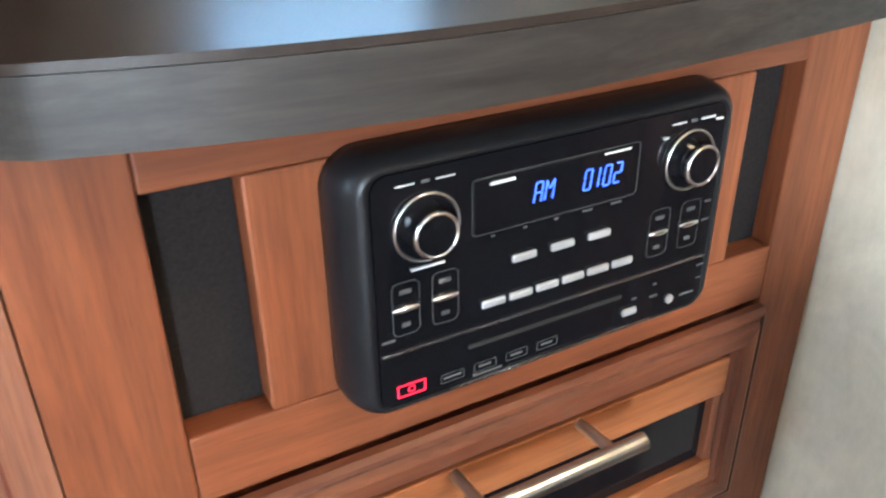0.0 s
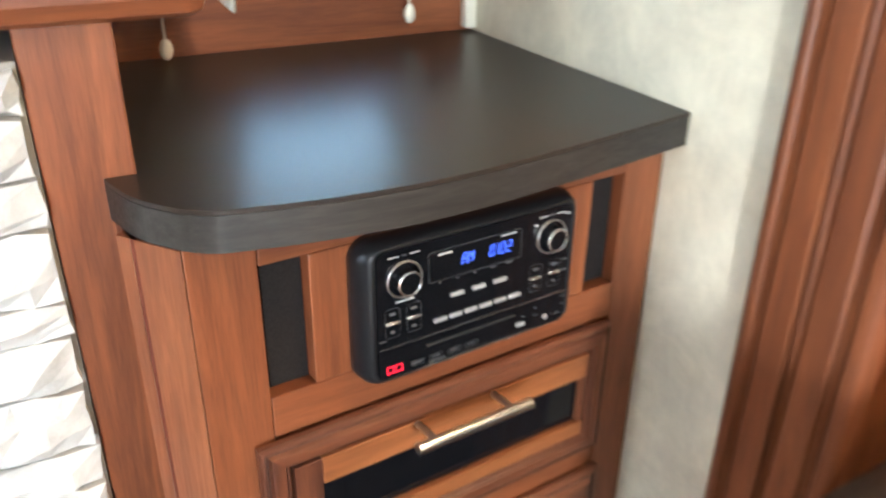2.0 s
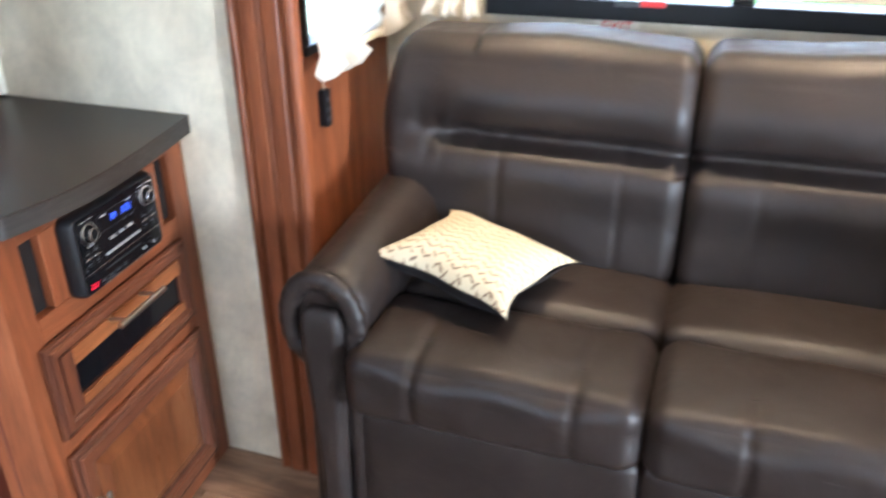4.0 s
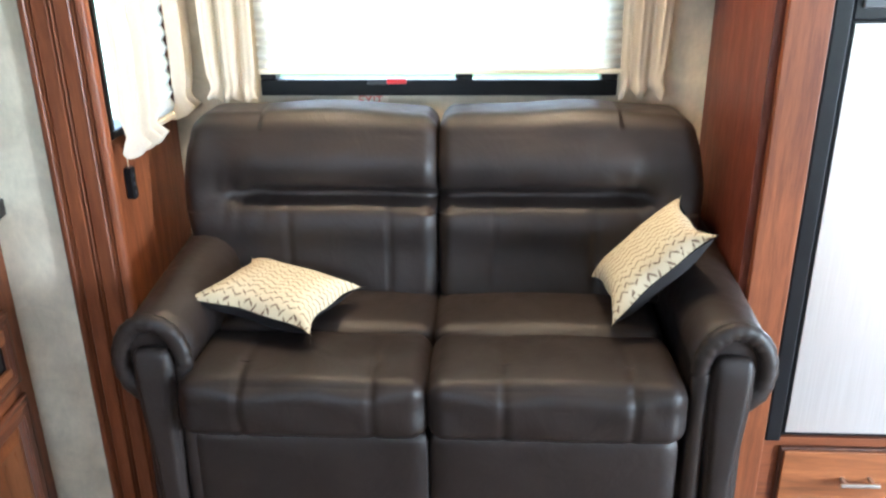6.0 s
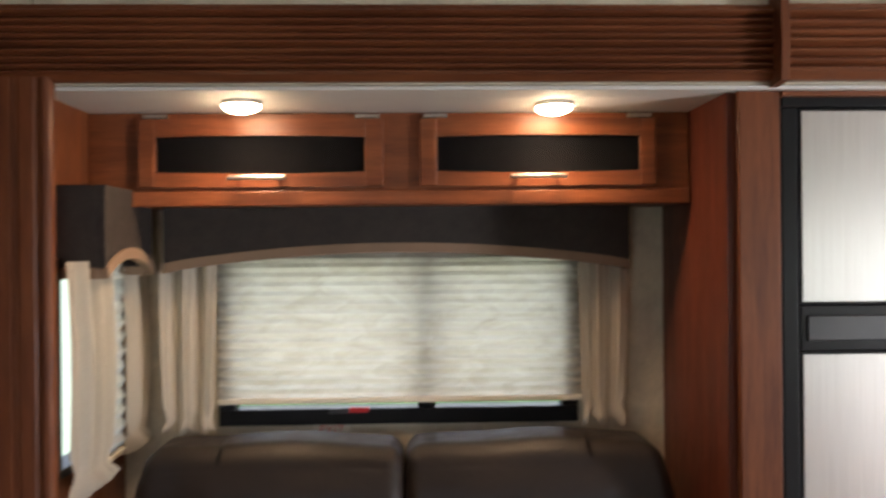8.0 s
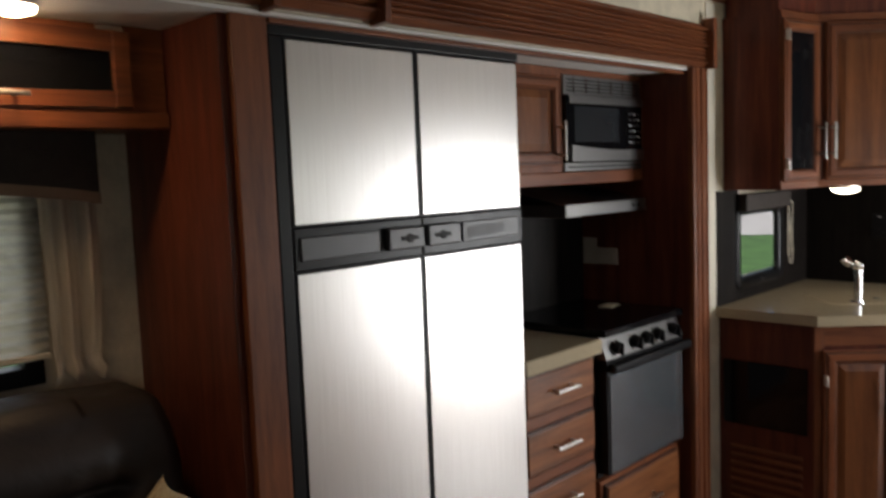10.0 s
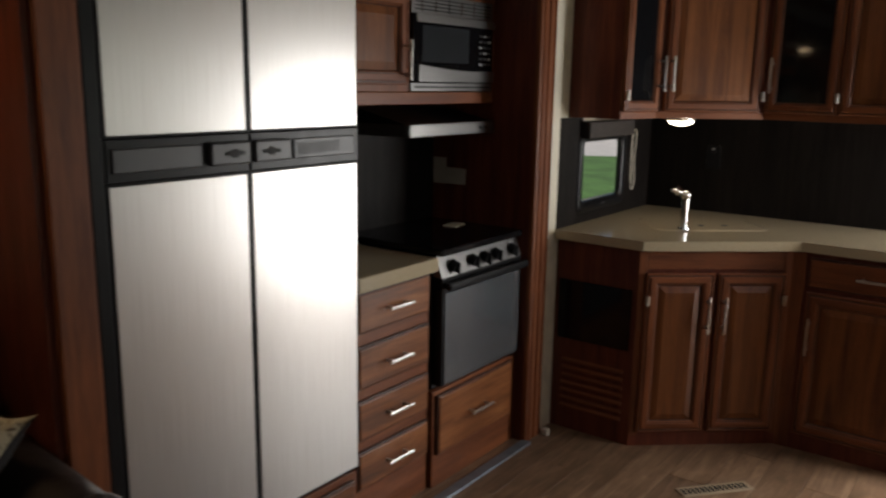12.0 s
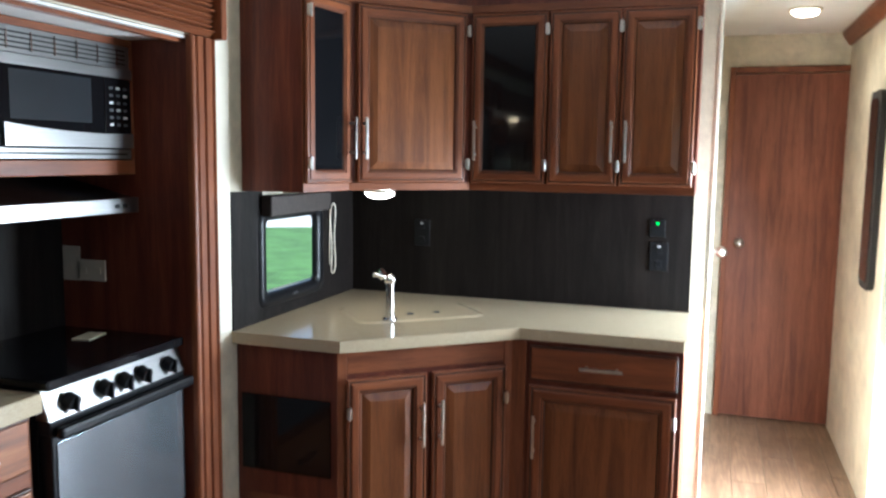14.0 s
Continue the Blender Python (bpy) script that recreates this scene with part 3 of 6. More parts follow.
# ---- hall ----
hd = thing("door_1", XD - 0.005, 0.115, 0, -90, "flush reddish-brown wood passage door in a slim casing at the end of the hall", kind="structure")
block("door_leaf", 0.02, 0.62, -0.012, 0.015, 0.01, 2.02, door_wood, hd, bevel=0.002)
block("casing", -0.012, 0.02, -0.022, 0.02, 0, 2.06, cherry, hd, bevel=0.003)
block("casing", 0.62, 0.648, -0.022, 0.02, 0, 2.06, cherry, hd, bevel=0.003)
block("casing", 0.0205, 0.6195, -0.022, 0.02, 2.025, 2.06, cherry_y, hd, bevel=0.003)


def knob(parent, x, z, y0):
    bm = bmesh.new()
    add_cyl(bm, (x, y0, z), (x, y0 - 0.008, z), 0.026, seg=20)
    add_cyl(bm, (x, y0 - 0.008, z), (x, y0 - 0.035, z), 0.010, seg=12)
    bmesh.ops.create_uvsphere(bm, u_segments=16, v_segments=10, radius=0.026, matrix=Matrix.Translation((x, y0 - 0.048, z)))
    part("knob", bm, nickel, parent, "round satin nickel knob", smooth=True)


knob(hd, 0.085, 1.05, -0.012)
hd2 = thing("door_2", 4.65, 0.199, 0, 0, "flush reddish-brown wood side door along the hall", kind="structure")
block("door_leaf", 0.03, 0.63, -0.010, -0.001, 0.01, 1.95, door_wood, hd2, bevel=0.002)
block("casing", 0.0, 0.03, -0.016, -0.001, 0, 1.98, cherry, hd2, bevel=0.003)
block("casing", 0.63, 0.66, -0.016, -0.001, 0, 1.98, cherry, hd2, bevel=0.003)
knob(hd2, 0.09, 1.10, -0.010)
plate = thing("wall_switch", 4.32, 0.199, 1.22, 0, "small dark switch plate on the cream hall wall", "light switch")
block("plate", -0.022, 0.022, -0.006, 0, -0.06, 0.06, black_pl, plate, bevel=0.002)
mir = thing("wall_mirror", 4.80, S, 1.40, 180, "narrow framed black mirror with rounded ends on the hall wall", "mirror")
prism("frame", rounded_rect(0.25, 0.88, 0.05), 0.002, 0.028, matte_blk, mir, axis="y", bevel=0.004, at=pose(0, -0.03, 0))
prism("mirror_glass", rounded_rect(0.18, 0.81, 0.04), -0.003, 0.0, mirror_m, mir, axis="y", at=pose(0, -0.029, 0))
hl = thing("ceiling_light", 5.0, -0.18, CEIL, 0, "round white ceiling light in the hall", "ceiling light")
bm = bmesh.new()
add_cyl(bm, (0, 0, -0.012), (0, 0, 0), 0.075, seg=28)
part("base", bm, cream, hl)
bm = bmesh.new()
bmesh.ops.create_uvsphere(bm, u_segments=24, v_segments=12, radius=0.062, matrix=Matrix.Translation((0, 0, -0.012)) @ Matrix.Diagonal((1, 1, 0.4, 1)))
part("lens", bm, cool_lens, hl, "glowing white lens", smooth=True)
prism("crown_moulding", [(0, 0), (0.012, 0), (0.045, 0.05), (0.05, 0.07), (0, 0.07)], 0.0, XD, cherry_x,
      thing("trim_crown", 0, S + 0.001, 2.168, label="reddish-brown crown moulding on the entry side", kind="structure"), axis="x")

# entry doorway with the open white door outside
ed = thing("entry_door", 4.49, -0.585, 0.0, -90, "white ribbed entry door swung fully open outside, with black latches", "door")
block("door_leaf", 0.0, 0.72, 0.0, 0.035, 0.03, 1.96, pvc, ed, "white door leaf", bevel=0.006)
for zz in (1.83, 1.74, 1.60, 1.10, 1.02, 0.88, 0.40, 0.32, 0.21):
    latch_ = block("latch_plate", 0.055, 0.115, -0.010, -0.0005, zz - 0.017, zz + 0.017, matte_blk, ed, "black latch plate", bevel=0.003)
    block("latch_key", 0.070, 0.090, -0.0135, -0.0105, zz - 0.006, zz + 0.006, cream, latch_, "pale stud", bevel=0.001)
bm = bmesh.new()
add_box(bm, 0.17, 0.24, -0.030, -0.0005, 1.08, 1.26, 0.012)
part("handle_box", bm, matte_blk, ed, "black door handle box")
case = thing("trim_entry_casing", DX0, S, 0, label="dark casing round the entry doorway", kind="structure")
block("jamb", 0.0, 0.02, -0.08, 0.012, 0, 1.98, cream, case, bevel=0.002)
block("jamb", 0.79, 0.81, -0.08, 0.012, 0, 1.98, cream, case, bevel=0.002)
block("jamb", 0.0205, 0.7895, -0.08, 0.012, 1.96, 1.98, cream, case, bevel=0.002)
sp = thing("grab_rail", 4.42, S, 2.08, label="short dark curved grab handle beside the entry doorway", category="handle")
bm = bmesh.new()
add_box(bm, -0.03, 0.03, 0, 0.05, -0.10, 0.12, 0.012)
part("cover", bm, panel_wood, sp)


def framed_window(name, x, y, z, rz, w, h, fr, label, mullion=True, depth=0.05, mid=0.0):
    """A black-framed window; its local x runs along it and -y faces the room."""
    t = thing(name, x, y, z, rz, label, kind="structure")
    bm = bmesh.new()
    for q in ((-w / 2, w / 2, -h / 2, -h / 2 + fr), (-w / 2, w / 2, h / 2 - fr, h / 2), (-w / 2, -w / 2 + fr, -h / 2 + fr, h / 2 - fr), (w / 2 - fr, w / 2, -h / 2 + fr, h / 2 - fr)):
        add_box(bm, q[0], q[1], -0.012, depth, q[2], q[3], 0.004)
    part("window_frame", bm, black_pl, t, "black plastic window frame")
    xs = (-w / 2 + fr, mid, w / 2 - fr) if mullion else (-w / 2 + fr, w / 2 - fr)
    if mullion:
        block("mullion", mid - 0.024, mid + 0.024, 0.012, depth, -h / 2 + fr, h / 2 - fr, black_pl, t)
    for a, b in zip(xs, xs[1:]):
        g = block("pane", a, b, depth * 0.6, depth * 0.6 + 0.003, -h / 2 + fr, h / 2 - fr, glass_m, t, "clear glass pane", bevel=0)
        g.visible_shadow = False
    return t


framed_window("window_1", 0.16, 2.27, 1.29, 0, 1.0, 0.49, 0.045, "wide black-framed sliding window behind the sofa", mid=0.075)
framed_window("window_2", -0.60, 2.000, 1.270, 90, 0.34, 0.50, 0.02, "small black-framed window in the side of the slide-out", False)
framed_window("window_3", XL, 1.47, 1.25, 90, 0.35, 0.46, 0.03, "small black-framed window over the dark counter", False)
kw = thing("window_4", 3.555, W, 1.140, label="small black-framed window with rounded corners over the sink looking on a lawn", kind="structure")
bm = bmesh.new()
outer_, inner_ = rounded_rect(0.50, 0.365, 0.045, 6), rounded_rect(0.395, 0.27, 0.028, 6)
loops = [[bm.verts.new((p[0], y, p[1] + dz)) for p in pts] for pts, y, dz in ((outer_, -0.006, 0), (rounded_rect(0.485, 0.35, 0.040, 6), -0.020, 0), (rounded_rect(0.42, 0.295, 0.034, 6), -0.018, 0.006), (inner_, -0.002, 0.006), (inner_, 0.010, 0.006), (rounded_rect(0.44, 0.31, 0.030, 6), 0.010, 0.0))]
for r0, r1 in zip(loops, loops[1:]):
    for i in range(len(r0)):
        bm.faces.new((r0[i], r0[(i + 1) % len(r0)], r1[(i + 1) % len(r0)], r1[i]))
part("window_frame", bm, black_pl, kw, "black plastic window frame with rounded corners", smooth=True)
g = block("pane", -0.21, 0.21, 0.004, 0.007, -0.14, 0.15, glass_m, kw, "clear glass pane", bevel=0)
g.visible_shadow = False
block("latch", -0.020, 0.020, -0.026, -0.014, -0.158, -0.148, grey_frame, kw, "dark grey latch", bevel=0.003)
framed_window("window_5", 2.5, S, 1.37, 180, 1.34, 0.74, 0.03, "wide black-framed window on the entry side")
# unseen window, added only to give the fill daylight an opening
framed_window("window_6", -0.35, S, 1.40, 180, 0.90, 0.60, 0.03, "unseen black-framed window opposite the sofa, added to let in fill daylight")
# a pale gravel drive beyond the lawn
prism("drive", [(20.0, 19.0), (26.5, 7.0), (75.0, 34.0), (55.0, 62.0)], -0.749, -0.742, gravel_m, label="pale sunlit gravel drive beyond the lawn", kind="structure")
block("fence_post", 11.02, 11.07, 6.43, 6.48, -0.75, 0.25, pvc, label="slim white post standing on the lawn", category="post", group="posts on the lawn", bevel=0.005)
# white fence posts seen on the lawn through the sink window
for fx in (6.9, 9.4, 13.5):
    block("fence_post", fx, fx + 0.05, 8.0, 8.05, -0.75, 0.75, pvc, label="slim white post standing on the lawn", category="post", group="posts on the lawn", bevel=0.005)


def pleated_shade(name, x, y, z_top, rz, w, h, label, pitch=0.025):
    t = thing(name, x, y, z_top, rz, label, "window shade")
    bm = bmesh.new()
    n = int(h / pitch)
    rows = []
    for k in range(2 * n + 1):
        yy = -0.0050 if k % 2 else 0.0050
        zz = -h * k / (2 * n)
        rows.append([bm.verts.new((xx, yy, zz)) for xx in (-w / 2, w / 2)])
    for a, b in zip(rows, rows[1:]):
        bm.faces.new((a[0], a[1], b[1], b[0]))
    part("pleats", bm, blind_m, t)
    block("bottom_rail", -w / 2, w / 2, -0.010, 0.010, -h - 0.014, -h, cream, t, bevel=0.002)
    return t


pleated_shade("pleated_shade", 0.165, 2.235, 1.56, 0, 1.00, 0.435, "drawn cream pleated shade over the sofa window")
pleated_shade("pleated_shade", -0.565, 2.02, 1.52, 90, 0.30, 0.50, "drawn cream pleated shade in the slide-out side window", 0.036)
pleated_shade("pleated_shade", -1.312, 1.47, 1.47, 90, 0.33, 0.36, "cream pleated shade over the dark counter window")


def curtain(name, x, y, z_top, rz, w, h, folds, label, seed=1):
    """A gathered side curtain hanging in folds, tucked in at its foot."""
    t = thing(name, x, y, z_top, rz, label, "curtain")
    rnd = random.Random(seed)
    ph = [rnd.uniform(0, 6.3) for _ in range(4)]
    bm = bmesh.new()
    nx, nz = 60, 24
    grid = []
    for j in range(nz + 1):
        v = j / nz
        pinch = 1 - 0.16 * v ** 1.5 - 0.10 * math.exp(-((v - 0.90) / 0.035) ** 2) + 0.05 * max(0.0, v - 0.92) / 0.08
        fat = 1.0 - 0.6 * math.exp(-((v - 0.90) / 0.03) ** 2) + 0.6 * math.exp(-((v - 0.96) / 0.03) ** 2)
        row = []
        for i in range(nx + 1):
            u = i / nx
            a = math.sin(2 * math.pi * folds * u + ph[0] + 0.5 * math.sin(3 * v + ph[1]))
            b = 0.35 * math.sin(2 * math.pi * folds * 2.1 * u + ph[2] + 1.2 * v)
            zz = -h * v - (0.012 * math.sin(2 * math.pi * folds * u + ph[3]) if j == nz else 0)
            yy = -0.014 * (a + b) * fat - 0.010 * math.sin(math.pi * v) - 0.012 * math.exp(-((v - 0.955) / 0.03) ** 2)
            if v > 0.86:
                yy += 0.0035 * math.sin(2 * math.pi * folds * 1.7 * u + ph[3]) * min(1.0, (v - 0.86) / 0.05)
            row.append(bm.verts.new(((u - 0.5) * w * pinch, yy, zz)))
        grid.append(row)
    for j in range(nz):
        for i in range(nx):
            bm.faces.new((grid[j][i], grid[j][i + 1], grid[j + 1][i + 1], grid[j + 1][i]))
    part("cloth", bm, curtain_m, t, smooth=True)
    return t


curtain("curtain", -0.400, 2.195, 1.50, 0, 0.15, 0.46, 2.3, "short cream curtain gathered beside the sofa window", 3)
curtain("curtain", 0.715, 2.195, 1.50, 0, 0.14, 0.44, 2.3, "short cream curtain gathered beside the sofa window", 4)
curtain("curtain", -0.535, 1.868, 1.51, 90, 0.195, 0.515, 2.6, "long cream curtain gathered beside the slide-out side window", 5)
curtain("curtain", -0.545, 2.20, 1.51, 90, 0.12, 0.50, 1.6, "narrow cream curtain gathered beside the slide-out side window", 6)
curtain("curtain", -1.27, 1.29, 1.50, 90, 0.15, 0.52, 2.2, "short cream curtain over the dark counter", 7)
curtain("curtain", -1.27, 1.64, 1.50, 90, 0.12, 0.50, 1.8, "short cream curtain over the dark counter", 8)


def valance(name, x, y, z, rz, w, h, deep, rise, label, return_l=True):
    """A padded box valance with an arched, welted lower edge; local -y faces the room."""
    t = thing(name, x, y, z, rz, label, "valance")
    n = 24
    arch = [(-w / 2 + w * k / n, rise * math.sin(math.pi * k / n) ** 0.8 if 0 < k < n else 0.0) for k in range(n + 1)]
    prism("front_board", [(p[0], p[1]) for p in arch] + [(w / 2, h), (-w / 2, h)], -deep, -deep + 0.018, valance_m, t, axis="y")
    block("return_board", -w / 2, -w / 2 + 0.018, -deep + 0.0185, 0, 0, h, valance_m, t)
    block("return_board", w / 2 - 0.018, w / 2, -deep + 0.0185, 0, 0, h, valance_m, t)
    b = [(p[0], p[1] - 0.022) for p in arch] + [(p[0], p[1] + 0.004) for p in reversed(arch)]
    prism("welt", b, -deep - 0.006, -deep + 0.016, welt_m, t, "tan fabric edging", axis="y")
    block("welt_return", -w / 2 - 0.003, -w / 2 + 0.015, -deep + 0.017, 0, -0.022, 0.004, welt_m, t, "tan fabric edging", bevel=0.003)
    block("welt_return", w / 2 - 0.015, w / 2 + 0.003, -deep + 0.017, 0, -0.022, 0.004, welt_m, t, "tan fabric edging", bevel=0.003)
    return t


valance("window_valance", 0.162, 2.268, 1.495, 0, 1.24, 0.155, 0.11, 0.05, "dark brown box valance with tan arched edge over the sofa window")
valance("window_valance", -0.598, 2.005, 1.492, 90, 0.32, 0.19, 0.11, 0.045, "dark brown box valance with tan edge on the side window")


def bead_cord(name, x, y, z, drop, label):
    t = thing(name, x, y, z, 0, label, "blind cord")
    bm = bmesh.new()
    add_cyl(bm, (0, 0, 0), (0, 0, -drop), 0.0018, seg=8)
    bmesh.ops.create_uvsphere(bm, u_segments=10, v_segments=8, radius=0.011, matrix=Matrix.Translation((0, 0, -drop)) @ Matrix.Diagonal((0.8, 0.8, 1.3, 1)))
    part("cord", bm, cream, t, smooth=True)
    return t


bead_cord("blind_cord", -1.30, 1.27, 1.02, 0.10, "cream blind cord with a small end weight over the dark counter")
bead_cord("blind_cord", -1.30, 1.622, 1.02, 0.08, "cream blind cord with a small end weight over the dark counter")

# remote control clipped on the wood wall beside the sofa
rc = thing("awning_remote", -0.598, 1.892, 0.897, 90, "small black remote control hanging from a cord on the wood wall", "remote control")
prism("body", rounded_rect(0.030, 0.082, 0.008), -0.016, -0.001, black_pl, rc, axis="y", bevel=0.003)
for k in range(3):
    prism("button", [(p[0], p[1] + 0.020 - 0.022 * k) for p in rounded_rect(0.012, 0.010, 0.004)], -0.0175, -0.0163, grey_frame, rc, axis="y")
bm = bmesh.new()
add_cyl(bm, (0, -0.008, 0.040), (0.002, -0.006, 0.095), 0.0012, seg=6)
part("cord", bm, cream, rc, "thin pale cord", smooth=True)

# ---- cabinets over the sofa ----
oc = thing("overhead_cabinet", -0.598, 2.03, 1.645, 0, "reddish-brown overhead cabinet with two lift-up dark-glazed doors above the sofa", "cabinet")
OW, OH = 1.50, SL - 1.645 - 0.002
block("body", 0, OW, 0, 0.237, 0, OH, cherry_x, oc, bevel=0.002)
block("bottom_rail", 0, OW, -0.012, -0.0005, -0.004, 0.035, cherry_x, oc, bevel=0.004)
for a, b, g0, g1 in ((0.125, 0.728, 0.168, 0.682), (0.818, 1.412, 0.862, 1.370)):
    bm = bmesh.new()
    z0, z1, h0, h1 = 0.042, 0.212, 0.080, 0.170
    n = 14
    add_box(bm, a, g0, -0.020, -0.0005, z0, z1, 0.004)
    add_box(bm, g1, b, -0.020, -0.0005, z0, z1, 0.004)
    up = [(g0 + (g1 - g0) * k / n, h1 - 0.004 * (2 * k / n - 1) ** 2) for k in range(n + 1)]
    add_prism(bm, [(g1, z1), (g0, z1)] + up, -0.018, -0.0005, "y")
    dn = [(g0 + (g1 - g0) * k / n, h0 - 0.004 + 0.004 * (2 * k / n - 1) ** 2) for k in range(n + 1)]
    add_prism(bm, [(g1, z0), (g0, z0)] + dn, -0.018, -0.0005, "y")
    d = part("door", bm, cherry_x, oc, "reddish-brown frame with dark glass")
    block("glass_pane", g0, g1, -0.008, -0.001, h0 - 0.01, h1, smoked, d, "dark glass", bevel=0)
    bar_handle(d, (a + b) / 2 - 0.005, z0 + 0.022, 0.14, False, -0.02)
    for hx in (a + 0.04, b - 0.04):
        block("hinge", hx - 0.03, hx + 0.03, -0.010, -0.0005, z1 + 0.002, z1 + 0.012, nickel, d, "nickel hinge", bevel=0.002)


def puck(name, x, y, z, r, lens, label):
    t = thing(name, x, y, z, 0, label, "puck light")
    bm = bmesh.new()
    add_cyl(bm, (0, 0, -0.010), (0, 0, 0), r, r, 28)
    part("ring", bm, nickel, t)
    bm = bmesh.new()
    bmesh.ops.create_uvsphere(bm, u_segments=24, v_segments=12, radius=r * 0.96, matrix=Matrix.Translation((0, 0, -0.010)) @ Matrix.Diagonal((1, 1, 0.42, 1)))
    part("lens", bm, lens, t, "glowing lens", smooth=True)


puck("puck_light", -0.19, 1.885, SL, 0.045, warm_lens, "round nickel puck light glowing warm in the slide-out ceiling")
puck("puck_light", 0.54, 1.915, SL, 0.045, warm_lens, "round nickel puck light glowing warm in the slide-out ceiling")

lat = thing("window_latch", 0.02, 2.256, 1.085, 0, "grey and red latch handle on the sofa window frame", "latch")
block("lever", -0.055, 0.0, -0.012, 0, -0.006, 0.008, grey_frame, lat, bevel=0.002)
block("grip", 0.0005, 0.055, -0.013, 0, -0.004, 0.010, red_pl, lat, "red grip", bevel=0.002)
ex = thing("exit_sign", -0.03, 2.269, 1.030, 0, "small cream sticker with red EXIT letters under the window", "sign")
block("sticker", -0.05, 0.05, -0.0015, 0, -0.016, 0.016, cream, ex, bevel=0)
tx = bpy.data.curves.new("exit_text", "FONT")
tx.body, tx.size, tx.align_x, tx.align_y, tx.extrude = "EXIT", 0.034, "CENTER", "CENTER", 0.0002
tx.materials.append(red_pl)
to = new("letters", tx)
to.parent = ex
to.matrix_basis = pose(0, -0.0022, 0, 90, 0, 0)
tagged(to, "red letters")
det = thing("ceiling_sprinkler", 3.35, 1.15, CEIL, 0, "small round white detector on the ceiling", "detector")
bm = bmesh.new()
add_cyl(bm, (0, 0, -0.035), (0, 0, 0), 0.045, 0.06, 24)
part("case", bm, cream, det)

# ---- sofa ----
SX, SY = 0.185, 1.80
sofa = thing("sofa", SX, SY, 0, 0, "dark brown leather two-seat sofa with rolled arms and padded split back", "sofa")
XI0, XM, XI1 = -0.555, -0.008, 0.545       # inner faces of the arms and the middle, local


def seat_seams(at):
    """Stitched seams that run over the top and down the front of a seat, with a slight sag between them."""
    def f(u, p):
        dip = sum(math.exp(-((u[0] - a) / 0.028) ** 2) for a in at)
        puff = 0.006 * math.sin(7.0 * u[0] + 1.3) * math.sin(4.0 * u[2] + 0.7)
        if u[1] < -0.3:
            p.y += 0.007 * dip + puff * 0.5
        if u[2] > 0.3:
            p.z -= 0.005 * dip * max(0.0, min(1.0, 0.7 - u[1])) + puff * 0.4
        return p
    return f


def padded_back(seams, tucks, outer):
    """A one-piece back: a head roll over a lumbar pad, parted by a deep pleat that dies out before the outer side."""
    def f(u, p):
        side = u[0] * outer
        z = p.z + 0.805
        mask = max(0.0, min(1.0, (0.72 - side) / 0.30))
        mask = mask * mask * (3 - 2 * mask)
        if u[1] < -0.25:
            crease = math.exp(-((z - 0.842) / 0.017) ** 2) if z < 0.842 else math.exp(-((z - 0.842) / 0.024) ** 2)
            d = 0.045 * crease * mask
            d -= 0.024 * math.exp(-((z - 0.935) / 0.062) ** 2) * (0.45 + 0.55 * mask)
            d -= 0.014 * math.exp(-((z - 0.775) / 0.050) ** 2)
            if z < 0.842:
                d += 0.006 * sum(math.exp(-((u[0] - a) / 0.020) ** 2) for a in seams)
                fade = max(0.0, 1 - (0.842 - z) / 0.09)
                d += 0.006 * fade * sum(math.exp(-((u[0] - a - 0.10 * (0.842 - z) / 0.09 * outer) / 0.030) ** 2) for a in tucks)
            else:
                fade = max(0.0, 1 - (z - 0.842) / 0.10)
                d += 0.007 * fade * sum(math.exp(-((u[0] - a + 0.09) / 0.05) ** 2) for a in tucks)
            p.y += d
        if side > 0.4:
            p.x += outer * (0.018 * math.exp(-((z - 0.86) / 0.09) ** 2) - 0.016 * max(0.0, z - 0.97) / 0.08)
        p.z -= 0.010 * abs(u[0]) ** 5 * (u[2] > 0)
        p.z += 0.004 * math.sin(5 * u[0] + 1) * (u[2] > 0.8)
        p.y += 0.17 * p.z
        return p
    return f


for a, b in ((XI0, XM), (XM, XI1)):
    cx, w = (a + b) / 2, b - a - 0.004
    part("seat_cushion", soft_box(cx, -0.215, 0.515, w, 0.27, 0.145, 0.040, 64, 0.010, seat_seams((-0.49, 0.57) if a == XI0 else (-0.41, 0.59))), leather, sofa, smooth=True)
    part("seat_deck", soft_box(cx, 0.075, 0.520, w, 0.31, 0.135, 0.035, 16, 0.012), leather, sofa, smooth=True)
    part("front_panel", soft_box(cx, -0.245, 0.255, w, 0.12, 0.37, 0.02, 12, 0.006), leather, sofa, smooth=True)
    a2, b2 = (a - 0.105 if a == XI0 else a), (b + 0.105 if b == XI1 else b)
    cx2, w2 = (a2 + b2) / 2, b2 - a2 - 0.006

    left = a == XI0
    shape = padded_back((-0.19, 0.62) if left else (-0.57, 0.23), (-0.62, -0.50, -0.33) if left else (0.47, 0.60), -1 if left else 1)
    part("back_cushion", soft_box(cx2, 0.245, 0.805, w2, 0.19, 0.490, 0.040, 72, 0.006, shape), leather, sofa, smooth=True)
part("back_frame", soft_box(-0.003, 0.40, 0.47, 1.30, 0.10, 0.84, 0.03, 8), leather, sofa, smooth=True)


